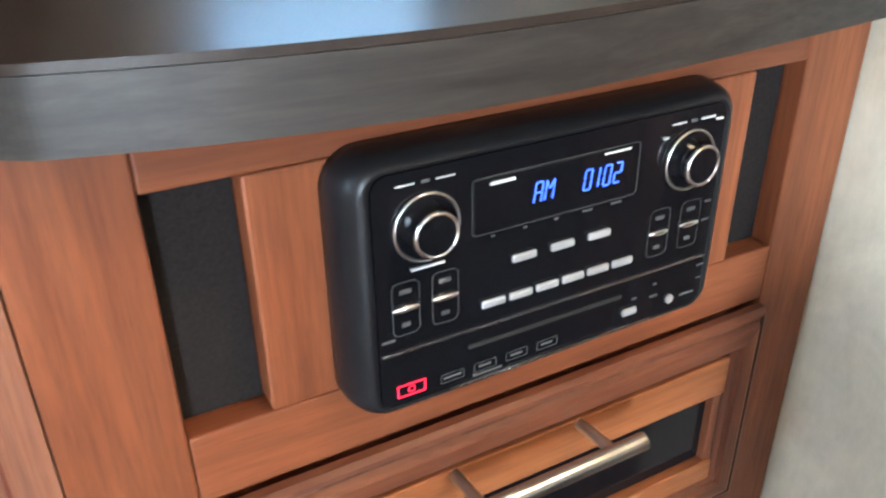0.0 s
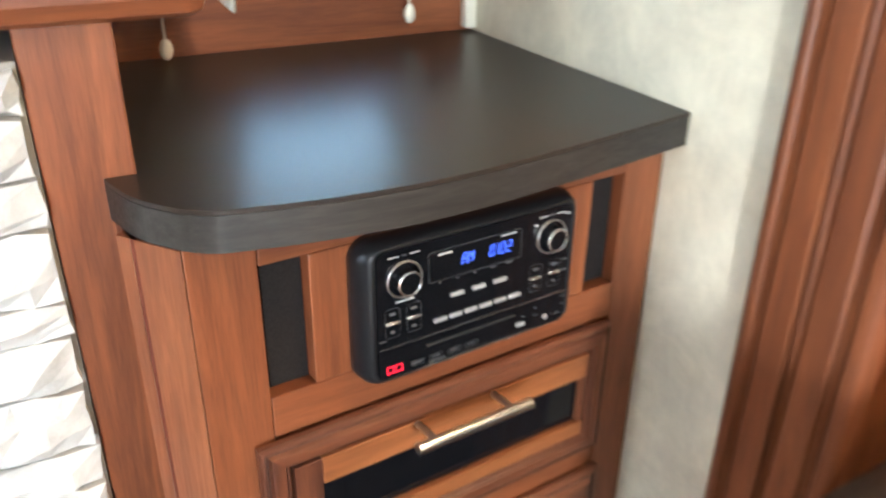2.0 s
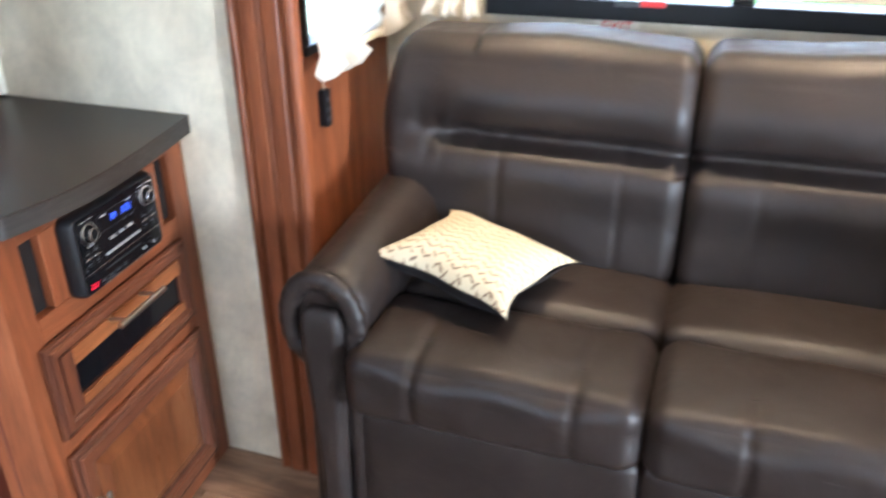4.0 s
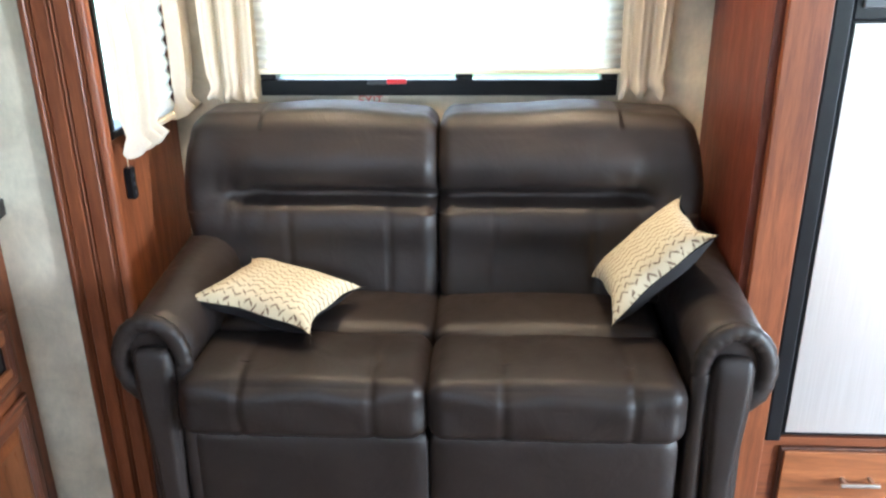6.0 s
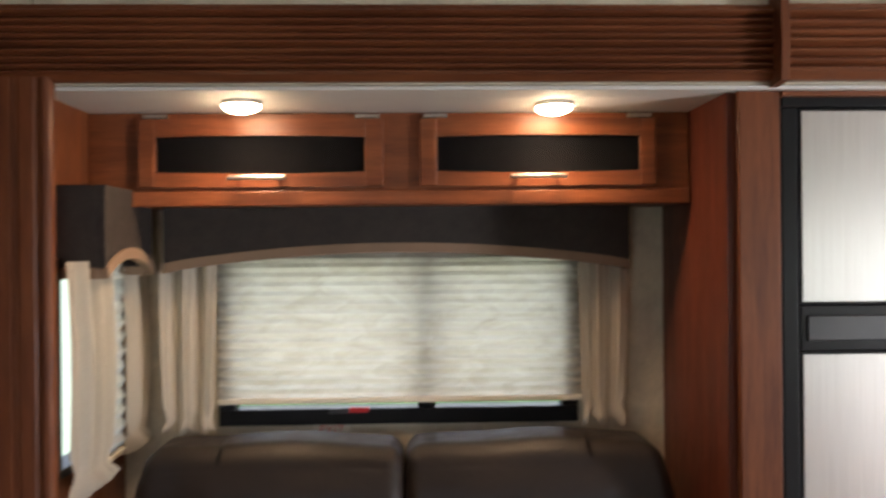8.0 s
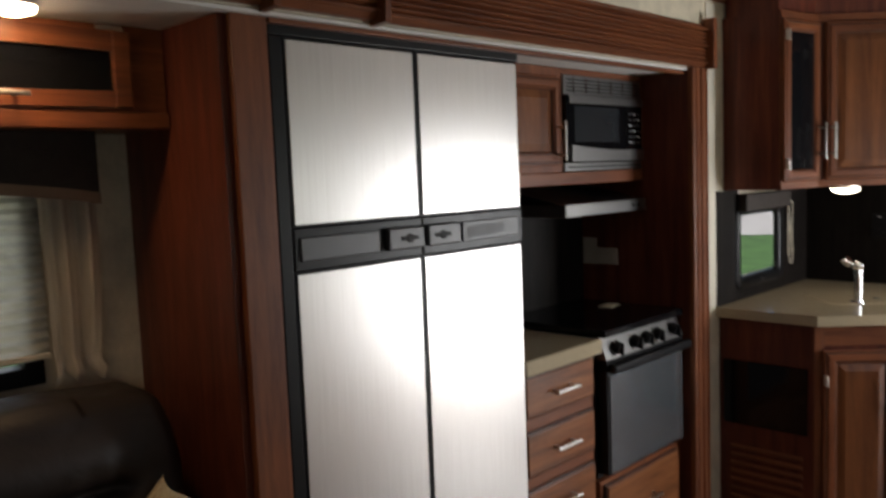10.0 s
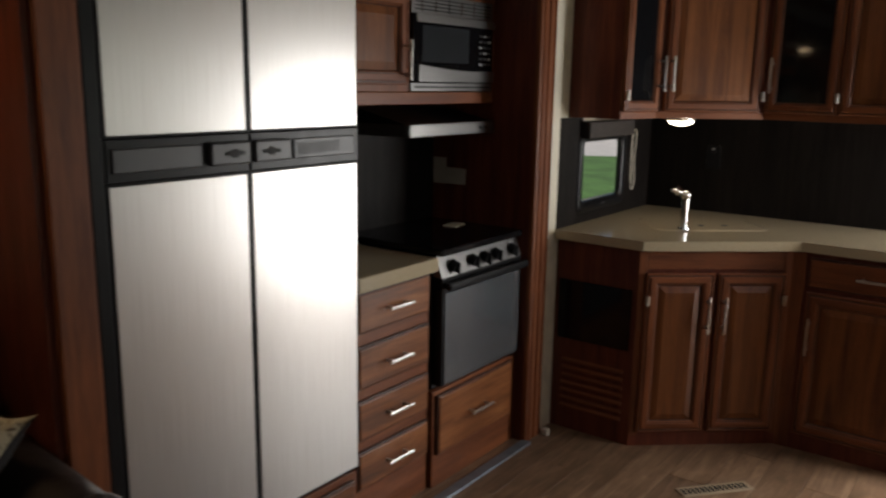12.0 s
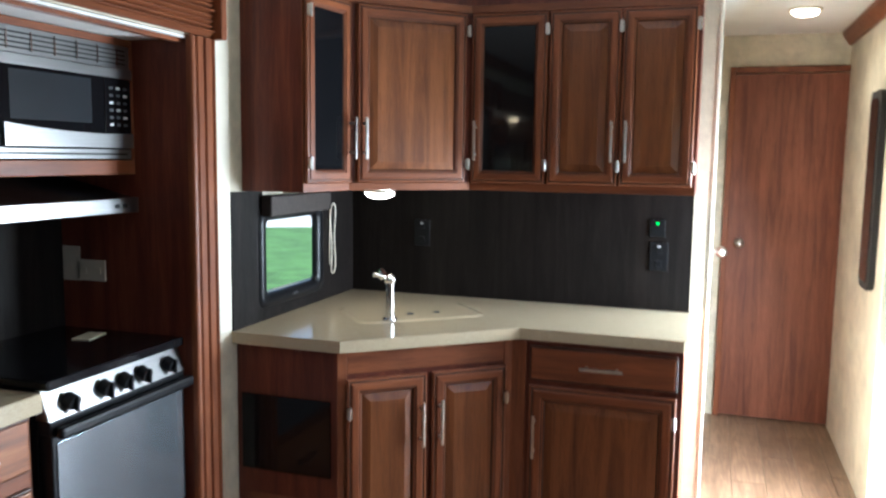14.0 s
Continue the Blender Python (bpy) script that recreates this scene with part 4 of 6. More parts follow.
def arm_profile(s):
    """Cross-section of a rolled arm; s is the outward side."""
    pts = [(-0.065 * s, 0.05), (-0.070 * s, 0.40), (-0.070 * s, 0.56)]
    for k in range(0, 13):
        a = radians(180 - 18 * k)
        pts.append(((0.012 + 0.088 * math.cos(a)) * s, 0.575 + 0.088 * math.sin(a)))
    return pts + [(0.040 * s, 0.49), (0.030 * s, 0.40), (0.040 * s, 0.05)]


for s, cx in ((-1, XI0 - 0.048), (1, XI1 + 0.088)):
    bm = bmesh.new()
    pts = arm_profile(s)
    ny = 10
    rings = []
    for k in range(ny + 1):
        v = k / ny
        y = -0.285 + 0.61 * v
        f = 1 - 0.06 * math.exp(-v * 14)
        rings.append([bm.verts.new((cx + x * f, y, z * (1.055 + 0.10 * v) if z > 0.3 else z)) for x, z in pts])
    for r0, r1 in zip(rings, rings[1:]):
        for i in range(len(pts)):
            j = (i + 1) % len(pts)
            bm.faces.new((r0[i], r0[j], r1[j], r1[i]))
    bm.faces.new(rings[0])
    bm.faces.new(rings[-1])
    arm = part("arm", bm, leather, sofa, smooth=False)
    for p in arm.data.polygons:
        p.use_smooth = len(p.vertices) == 4

    def pad(u, p):
        k = (p.z + 0.28) / 0.56
        p.x *= 0.62 + 0.38 * max(0.0, min(1.0, (k - 0.45) * 2.2)) if k < 0.92 else 0.95
        p.x += s * 0.010 * max(0, k - 0.5)
        return p
    part("arm_front_pad", soft_box(cx, -0.295, 0.345, 0.092, 0.045, 0.59, 0.022, 20, 0.006, pad), leather, arm, smooth=True)
    bm = bmesh.new()
    path = [Vector((cx + x * 0.80, -0.288, z * 1.055 if z > 0.3 else z + 0.02)) for x, z in arm_profile(s)]
    smooth_path = []
    for k in range(len(path) - 1):
        for j in range(4):
            smooth_path.append(path[k].lerp(path[k + 1], j / 4))
    smooth_path.append(path[-1])
    rings = []
    for k, p in enumerate(smooth_path):
        d = (smooth_path[min(k + 1, len(smooth_path) - 1)] - smooth_path[max(k - 1, 0)]).normalized()
        side = Vector((0, -1, 0)).cross(d).normalized()
        r = 0.021 * (1 + 0.05 * math.sin(k * 1.7) * (p.z > 0.55))
        rings.append([bm.verts.new(p + side * (r * math.cos(radians(a))) + Vector((0, -1, 0)) * (r * 0.8 * math.sin(radians(a)))) for a in range(0, 360, 30)])
    for r0, r1 in zip(rings, rings[1:]):
        for i in range(12):
            bm.faces.new((r0[i], r0[(i + 1) % 12], r1[(i + 1) % 12], r1[i]))
    bm.faces.new(rings[0])
    bm.faces.new(rings[-1])
    part("arm_front_roll", bm, leather, arm, "padded leather roll round the arm front", smooth=True)
    bm = bmesh.new()
    for k in range(5):
        a = radians(150 - 30 * k)
        x, z = cx + s * (0.012 + 0.070 * math.cos(a)), 0.612 + 0.074 * math.sin(a)
        add_cyl(bm, (x, -0.300, z), (x + s * 0.012 * math.cos(a), -0.20, z + 0.016 * math.sin(a)), 0.009, 0.001, 10)
    part("pleat", bm, leather, arm, smooth=True)
    for yy in (-0.27, 0.30):
        bm = bmesh.new()
        add_cyl(bm, (cx, yy, 0), (cx, yy, 0.05), 0.018, 0.024, 14)
        part("leg", bm, matte_blk, sofa)


def throw_pillow(origin, xdir, ydir, wide, tall, label, fat=0.06):
    """A square pillow with drawn-out corners: printed on one side, black on the other."""
    x, y = Vector(xdir).normalized(), Vector(ydir)
    y = (y - x * y.dot(x)).normalized()
    z = x.cross(y)
    m = Matrix((x, y, z)).transposed().to_4x4()
    m.translation = origin
    t = new("throw_pillow")
    t.matrix_world = m
    tagged(t, label, "throw pillow", "throw pillows on the sofa")
    n = 28
    for name, sgn, mat in (("front_cover", 1, pillow_m), ("back_cover", -1, pillow_dark)):
        bm = bmesh.new()
        g = []
        for j in range(n + 1):
            row = []
            for i in range(n + 1):
                u, v = 2 * i / n - 1, 2 * j / n - 1
                px = wide / 2 * u * (1 - 0.19 * (1 - v * v) ** 0.7 + 0.02 * math.sin(6 * v + sgn))
                py = tall / 2 * v * (1 - 0.19 * (1 - u * u) ** 0.7 + 0.02 * math.sin(7 * u))
                h = fat * ((1 - u ** 4) * (1 - v ** 4)) ** 0.6
                h += 0.006 * noise.noise(Vector((px * 9, py * 9, sgn))) * (1 - u ** 8) * (1 - v ** 8)
                row.append(bm.verts.new((px, py, sgn * max(h, 0.0015))))
            g.append(row)
        for j in range(n):
            for i in range(n):
                bm.faces.new((g[j][i], g[j][i + 1], g[j + 1][i + 1], g[j + 1][i]))
        part(name, bm, mat, t, "cream cover with dark geometric print" if sgn > 0 else "black back", smooth=True)
    return t


throw_pillow((-0.200, 1.745, 0.665), (0.33, -0.10, -0.04), (0.035, 0.27, 0.0), 0.325, 0.285, "cream throw pillow with dark print, lying flat on the seat", 0.05)
throw_pillow((0.690, 1.80, 0.745), (0.20, 0.014, 0.20), (-0.017, 0.23, 0.001), 0.31, 0.28, "cream throw pillow with dark print, tilted against the arm", 0.05)

# ---- radio cabinet ----
# local x runs along the front towards the slide-out, -y faces the room, z is up
RA = math.degrees(math.atan2(0.045, 0.50))
rcab = thing("entertainment_cabinet", -0.868, W - 0.002, 0, 90 + RA, "reddish-brown wood cabinet with radio opening, drawer and door", "cabinet")


def rc_local(x, y):
    a = radians(90 + RA)
    dx, dy = x + 0.868, y - W + 0.002
    return (dx * math.cos(a) + dy * math.sin(a), -dx * math.sin(a) + dy * math.cos(a))


FL = -0.567                                   # left end of the straight front
bm = bmesh.new()
add_prism(bm, [(-0.001, 0.02), (FL, 0.02), (FL - 0.03, 0.045), (FL - 0.035, 0.40), (-0.05, 0.40)], 0.0, 0.862)
part("body", bm, panel_wood, rcab)
Z1, Z0 = 0.862, 0.0


def fr(x0, x1, z0, z1, m=cherry):
    block("face_frame", x0, x1, 0, 0.0195, z0, z1, m, rcab, bevel=0.0015)


fr(FL, -0.504, Z0, Z1)
fr(-0.0620, -0.001, Z0, Z1)
fr(-0.5035, -0.0625, 0.8300, Z1, cherry_x)
fr(-0.5035, -0.0625, 0.640, 0.6870, cherry_x)
fr(-0.5035, -0.0625, 0.395, 0.432, cherry_x)
fr(-0.5035, -0.0625, Z0, 0.06, cherry_x)
fr(-0.4565, -0.1100, 0.6875, 0.8295)
# angled corner post and outer post beside the stone
prism("corner_post", [(FL - 0.001, 0.0), (FL - 0.001, 0.02), (FL - 0.026, 0.072), (FL - 0.038, 0.060)], 0, Z1, cherry, rcab)
for x0, x1 in ((-0.5035, -0.4570), (-0.1095, -0.0625)):
    block("speaker_recess", x0, x1, 0.0180, 0.0196, 0.6875, 0.8295, cloth_blk, rcab, "black speaker cloth in a recess", bevel=0)
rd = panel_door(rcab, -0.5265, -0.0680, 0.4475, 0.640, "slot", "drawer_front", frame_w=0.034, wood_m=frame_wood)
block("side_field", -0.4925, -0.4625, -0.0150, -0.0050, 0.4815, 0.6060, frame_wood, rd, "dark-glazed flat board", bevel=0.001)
block("upper_field", -0.4620, -0.1020, -0.0150, -0.0050, 0.5715, 0.6060, alder_x, rd, "knotty reddish board", bevel=0.0015)
block("lower_field", -0.4620, -0.1020, -0.0150, -0.0050, 0.4815, 0.5025, alder_x, rd, "knotty reddish board", bevel=0.0015)
block("dark_recess", -0.4618, -0.1110, -0.0062, -0.0048, 0.5030, 0.5710, gloss_blk, rd, "glossy black slot", bevel=0)
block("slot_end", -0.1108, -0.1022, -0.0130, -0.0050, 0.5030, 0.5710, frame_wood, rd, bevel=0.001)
bm = bmesh.new()
add_cyl(bm, (-0.373, -0.054, 0.6055), (-0.224, -0.054, 0.6055), 0.0062, seg=16)
for xx in (-0.349, -0.248):
    add_cyl(bm, (xx, -0.054, 0.6055), (xx, -0.014, 0.6015), 0.0042, seg=10)
part("handle", bm, nickel, rd, "brushed nickel bar handle")
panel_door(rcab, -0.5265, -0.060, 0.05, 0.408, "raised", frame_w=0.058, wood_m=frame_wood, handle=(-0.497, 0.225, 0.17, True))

ctop = thing("dark_countertop", 0, 0, 0.862, 0, "dark wood-grain laminate countertop with curved front over the radio cabinet", "countertop")
curve = [(-0.838, 1.748), (-0.817, 1.64), (-0.800, 1.55), (-0.786, 1.46), (-0.780, 1.38), (-0.784, 1.30), (-0.794, 1.235), (-0.802, 1.205), (-0.825, 1.178), (-0.868, 1.152), (-0.948, 1.133), (-0.952, 1.170), (-1.338, 1.170), (-1.338, 1.748)]
def smooth_curve(pts, first, last, steps=5):
    """The outline with its stretch from first to last rounded through its points."""
    res = list(pts[:first])
    for i in range(first, last):
        a, b, c, d = (Vector(pts[max(first, i - 1)]), Vector(pts[i]), Vector(pts[i + 1]), Vector(pts[min(last, i + 2)]))
        for k in range(steps):
            t = k / steps
            q = 0.5 * ((2 * b) + (c - a) * t + (2 * a - 5 * b + 4 * c - d) * t * t + (3 * b - a - 3 * c + d) * t ** 3)
            res.append((q.x, q.y))
    return res + list(pts[last:])


curve = smooth_curve(curve, 0, 10, 9)
prism("laminate_top", curve, 0.034, 0.0385, dark_lam, ctop, bevel=0.0)
prism("edge_band", [(x, y) for x, y in curve], 0.0, 0.0335, dark_edge, ctop, "grey-brown wood-grain edge band")

# radio
RW, RH = 0.270, 0.160
rad = thing("radio", *Vector(rcab.matrix_world @ Vector((-0.2840, 0, 0.758))), 90 + RA, "glossy black built-in radio with two chrome-ringed knobs and lit blue display", "radio")
bm = bmesh.new()
rings = []
for d, y in ((0.0, -0.0005), (0.0, -0.008), (0.0012, -0.015), (0.0040, -0.021), (0.0080, -0.0255), (0.0120, -0.0278), (0.0150, -0.0284), (0.0158, -0.0268)):
    rings.append([bm.verts.new((p[0], y, p[1])) for p in rounded_rect(RW - 2 * d, RH - 1.1 * d, 0.022 - 0.8 * d, 8)])
for r0, r1 in zip(rings, rings[1:]):
    for i in range(len(r0)):
        bm.faces.new((r0[i], r0[(i + 1) % len(r0)], r1[(i + 1) % len(r0)], r1[i]))
bm.faces.new(rings[0])
bm.faces.new(rings[-1])
part("bezel", bm, black_pl, rad, "rounded satin black bezel", smooth=True, at=pose(0, 0, -0.002))
prism("faceplate", [(p[0], p[1]) for p in rounded_rect(0.2370, 0.1410, 0.009)], -0.0285, -0.0265, gloss_blk, rad, "glossy black faceplate", axis="y", at=pose(0, 0, -0.002))
FY = -0.0287


def radio_knob(x, z):
    bm = bmesh.new()
    add_cyl(bm, (x, FY, z), (x, FY - 0.0025, z), 0.0185, 0.0175, 40)
    k = part("knob", bm, gloss_blk, rad, "black volume knob with chrome ring", smooth=False)
    bm = bmesh.new()
    rings = []
    for a in range(0, 360, 6):
        c, sn = math.cos(radians(a)), math.sin(radians(a))
        rings.append([bm.verts.new((x + (0.0188 + 0.0008 * math.cos(radians(b))) * c, FY - 0.0012 - 0.0012 * math.sin(radians(b)), z + (0.0188 + 0.0008 * math.cos(radians(b))) * sn)) for b in range(0, 360, 60)])
    for q in range(len(rings)):
        r0, r1 = rings[q], rings[(q + 1) % len(rings)]
        for i in range(6):
            bm.faces.new((r0[i], r0[(i + 1) % 6], r1[(i + 1) % 6], r1[i]))
    part("base_ring", bm, nickel, k, "thin chrome ring", smooth=True)
    bm = bmesh.new()
    add_cyl(bm, (x, FY - 0.0025, z), (x, FY - 0.0115, z), 0.0122, 0.0114, 40)
    part("grip", bm, gloss_blk, k)
    bm = bmesh.new()
    prof = [(0.0115, -0.0090), (0.0127, -0.0098), (0.0130, -0.0112), (0.0128, -0.0126), (0.0119, -0.0132), (0.0112, -0.0129), (0.0110, -0.0120)]
    rings = []
    for a in range(0, 360, 5):
        c, sn = math.cos(radians(a)), math.sin(radians(a))
        m_ = 1.0 + (0.012 if a % 10 else 0.0)
        rings.append([bm.verts.new((x + r * m_ * c, FY + h, z + r * m_ * sn)) for r, h in prof])
    for q in range(len(rings)):
        r0, r1 = rings[q], rings[(q + 1) % len(rings)]
        for i in range(len(prof) - 1):
            bm.faces.new((r0[i], r0[i + 1], r1[i + 1], r1[i]))
    part("chrome_ring", bm, chrome, k, "bright knurled chrome ring", smooth=True)
    bm = bmesh.new()
    add_cyl(bm, (x, FY - 0.0105, z), (x, FY - 0.0123, z), 0.0113, 0.0113, 40)
    part("cap", bm, gloss_blk, k)


radio_knob(-0.0885, 0.0362)
radio_knob(0.0915, 0.0362)


def key(x, z, w, h, mat=silver_key, name="button", d=0.0025):
    bm = bmesh.new()
    add_box(bm, x - w / 2, x + w / 2, FY - d, FY, z - h / 2, z + h / 2, min(h, w) * 0.25)
    return part(name, bm, mat, rad, "silver button" if mat is silver_key else "")


def outline(x, z, w, h, r, line, mat, name="printed_outline"):
    """A thin raised line round a rounded oblong."""
    bm = bmesh.new()
    o, i = rounded_rect(w, h, r, 4), rounded_rect(w - 2 * line, h - 2 * line, max(0.0002, r - line), 4)
    vo = [bm.verts.new((x + p[0], FY - 0.0007, z + p[1])) for p in o]
    vi = [bm.verts.new((x + p[0], FY - 0.0007, z + p[1])) for p in i]
    for k in range(len(vo)):
        j = (k + 1) % len(vo)
        bm.faces.new((vo[k], vo[j], vi[j], vi[k]))
    return part(name, bm, mat, rad)


def glyph(strokes, x, z, w, h, lean=0.12, line=0.0008):
    """One lit character: straight strokes between points of a unit cell."""
    bm = bmesh.new()
    for (x0, z0), (x1, z1) in strokes:
        p = Vector((x + x0 * w + lean * z0 * h, 0, z + z0 * h))
        q = Vector((x + x1 * w + lean * z1 * h, 0, z + z1 * h))
        d = (q - p).normalized()
        p, q, s_ = p + d * line * 0.45, q - d * line * 0.45, Vector((-d.z, 0, d.x)) * line / 2
        lo, hi = [], []
        for c in (p + s_, p - s_, q - s_, q + s_):
            lo.append(bm.verts.new((c.x, FY - 0.0016, c.z)))
            hi.append(bm.verts.new((c.x, FY - 0.0022, c.z)))
        bm.faces.new(hi)
        bm.faces.new(lo)
        for k in range(4):
            bm.faces.new((lo[k], lo[(k + 1) % 4], hi[(k + 1) % 4], hi[k]))
    return part("display_character", bm, blue_lcd, rad, "blue lit display character")


BL, BR, ML, MR, TL, TR = (0, 0), (1, 0), (0, 0.5), (1, 0.5), (0, 1), (1, 1)
SHAPES = {"A": ((BL, ML), (ML, TL), (TL, TR), (TR, MR), (MR, BR), (ML, MR)), "M": ((BL, ML), (ML, TL), (TL, (0.5, 0.55)), ((0.5, 0.55), TR), (TR, MR), (MR, BR)),
          "0": ((BL, ML), (ML, TL), (TL, TR), (TR, MR), (MR, BR), (BR, BL)), "1": ((BR, MR), (MR, TR)), "2": ((TL, TR), (TR, MR), (MR, ML), (ML, BL), (BL, BR))}
block("display_window", -0.0605, 0.0505, FY - 0.0012, FY, 0.0240, 0.0555, gloss_blk, rad, "black display window", bevel=0.0005)
outline(-0.005, 0.0395, 0.113, 0.0335, 0.003, 0.0005, grey_mark, "window_line")
for c, gx, gw in (("A", -0.0232, 0.0048), ("M", -0.0160, 0.0052), ("0", 0.0105, 0.0046), ("1", 0.0160, 0.0046), ("0", 0.0243, 0.0046), ("2", 0.0318, 0.0046)):
    glyph(SHAPES[c], gx, 0.0345, gw, 0.0120)
for k in range(3):
    key(-0.0275 + 0.0266 * k, 0.0028, 0.0165, 0.0050)
for k in range(6):
    key(-0.0474 + 0.0186 * k, -0.0215, 0.0160, 0.0050)
for x in (-0.1020, -0.0780, 0.0736, 0.0990):
    outline(x, -0.0087, 0.0165, 0.033, 0.004, 0.0004, grey_mark)
    bm = bmesh.new()
    bmesh.ops.create_uvsphere(bm, u_segments=16, v_segments=8, radius=1.0, matrix=Matrix.Translation((x, FY - 0.0008, -0.0087)) @ Matrix.Diagonal((0.0085, 0.0020, 0.0019, 1)))
    part("rocker_bar", bm, chrome, rad, "small chrome bar between two keys", smooth=True)
    key(x, 0.0015, 0.0070, 0.0026, grey_mark, "printed_mark", 0.0009)
    key(x, -0.0190, 0.0050, 0.0026, grey_mark, "printed_mark", 0.0009)
key(-0.0, -0.0362, 0.2340, 0.0014, chrome, "chrome_line", 0.0010)
key(-0.0, -0.0722, 0.1500, 0.0013, chrome, "chrome_line", 0.0012)
for x in (-0.066, -0.032, 0.027, 0.045):
    key(x, -0.0722, 0.0060, 0.0020, chrome, "chrome_clip", 0.0020)
key(-0.0070, -0.0480, 0.112, 0.0026, matte_blk, "disc_slot", 0.0006)
key(0.0561, -0.0610, 0.0115, 0.0050, silver_key)
bm = bmesh.new()
add_cyl(bm, (0.0909, FY, -0.0625), (0.0909, FY - 0.0012, -0.0625), 0.0032, seg=18)
part("audio_socket", bm, silver_key, rad)
outline(-0.1004, -0.0625, 0.0180, 0.0085, 0.0005, 0.0011, red_led, "red_symbol")
outline(-0.1004, -0.0625, 0.0046, 0.0046, 0.0020, 0.0008, red_led, "red_symbol")
for k in range(4):
    outline(-0.0740 + 0.0221 * k, -0.0638, 0.0155, 0.0062, 0.0012, 0.0005, grey_mark)
    key(-0.0740 + 0.0221 * k, -0.0638, 0.0085 if k else 0.0120, 0.0016, grey_mark, "printed_mark", 0.0008)
for x, z in ((-0.0885, 0.0618), (0.0915, 0.0612)):
    for dx, w in ((-0.0115, 0.0110), (0.0, 0.0050), (0.0115, 0.0110)):
        key(x + dx, z, w, 0.0009 if dx else 0.0020, white_mark if dx else grey_mark, "printed_mark", 0.0009)
for x, z, w, h in ((-0.0430, 0.0520, 0.0160, 0.0020), (0.0340, 0.0535, 0.0190, 0.0012), (-0.0885, 0.0135, 0.0200, 0.0010), (0.112, 0.0590, 0.0050, 0.0012), (0.0700, 0.0540, 0.0040, 0.0012)):
    key(x, z, w, h, white_mark, "printed_mark", 0.0018)
for x, z, w in ((-0.0480, 0.0205, 0.0025), (-0.0270, 0.0205, 0.0025), (-0.0060, 0.0205, 0.0030), (0.0160, 0.0205, 0.0070), (0.0370, 0.0205, 0.0080), (0.1130, 0.0040, 0.0050), (0.1130, -0.0090, 0.0060),
                (0.1150, -0.0430, 0.0060), (0.1150, -0.0530, 0.0040), (0.1060, -0.0625, 0.0120), (0.0765, -0.0560, 0.0060), (0.0600, -0.0530, 0.0040), (0.0765, -0.0470, 0.0030), (-0.1130, -0.0270, 0.0080), (-0.0500, -0.0690, 0.0200)):
    key(x, z, w, 0.0014, grey_mark, "printed_mark", 0.0009)

# post between the counter and the stone, and the cabinet over the fireplace
post = thing("wood_post", -0.920, 1.148, 0, 0, "upright reddish-brown wood post between stone fireplace and radio cabinet", "post")
block("post_body", -0.055, 0.010, -0.054, 0.021, 0, 1.034, cherry, post, bevel=0.002)
tvc = thing("television_cabinet", -0.96, 0.60, 1.035, 0, "reddish-brown wood television surround with rounded lower edge over the stone fireplace", "cabinet")
bm = bmesh.new()
add_box(bm, -0.37, 0.085, -0.62, 0.645, 0.0, 0.62, 0.018)
part("surround", bm, cherry_y, tvc, smooth=False)
block("screen_recess", 0.0855, 0.088, -0.50, 0.48, 0.12, 0.60, gloss_blk, tvc, "glossy black screen")

# ---- stone fireplace front ----
fire = thing("fireplace", -0.895, 0.598, 0, 0, "pale stacked-stone fireplace front with a black firebox", "fireplace")
block("backing", -0.43, -0.012, -0.50, 0.495, 0, 1.008, grout_m, fire, "grey mortar backing", bevel=0)
block("firebox", -0.0115, 0.022, -0.38, 0.33, 0.12, 0.58, matte_blk, fire, "black firebox front", bevel=0.004)
block("firebox_glass", 0.0225, 0.026, -0.33, 0.28, 0.17, 0.53, smoked, fire, "dark glass", bevel=0)

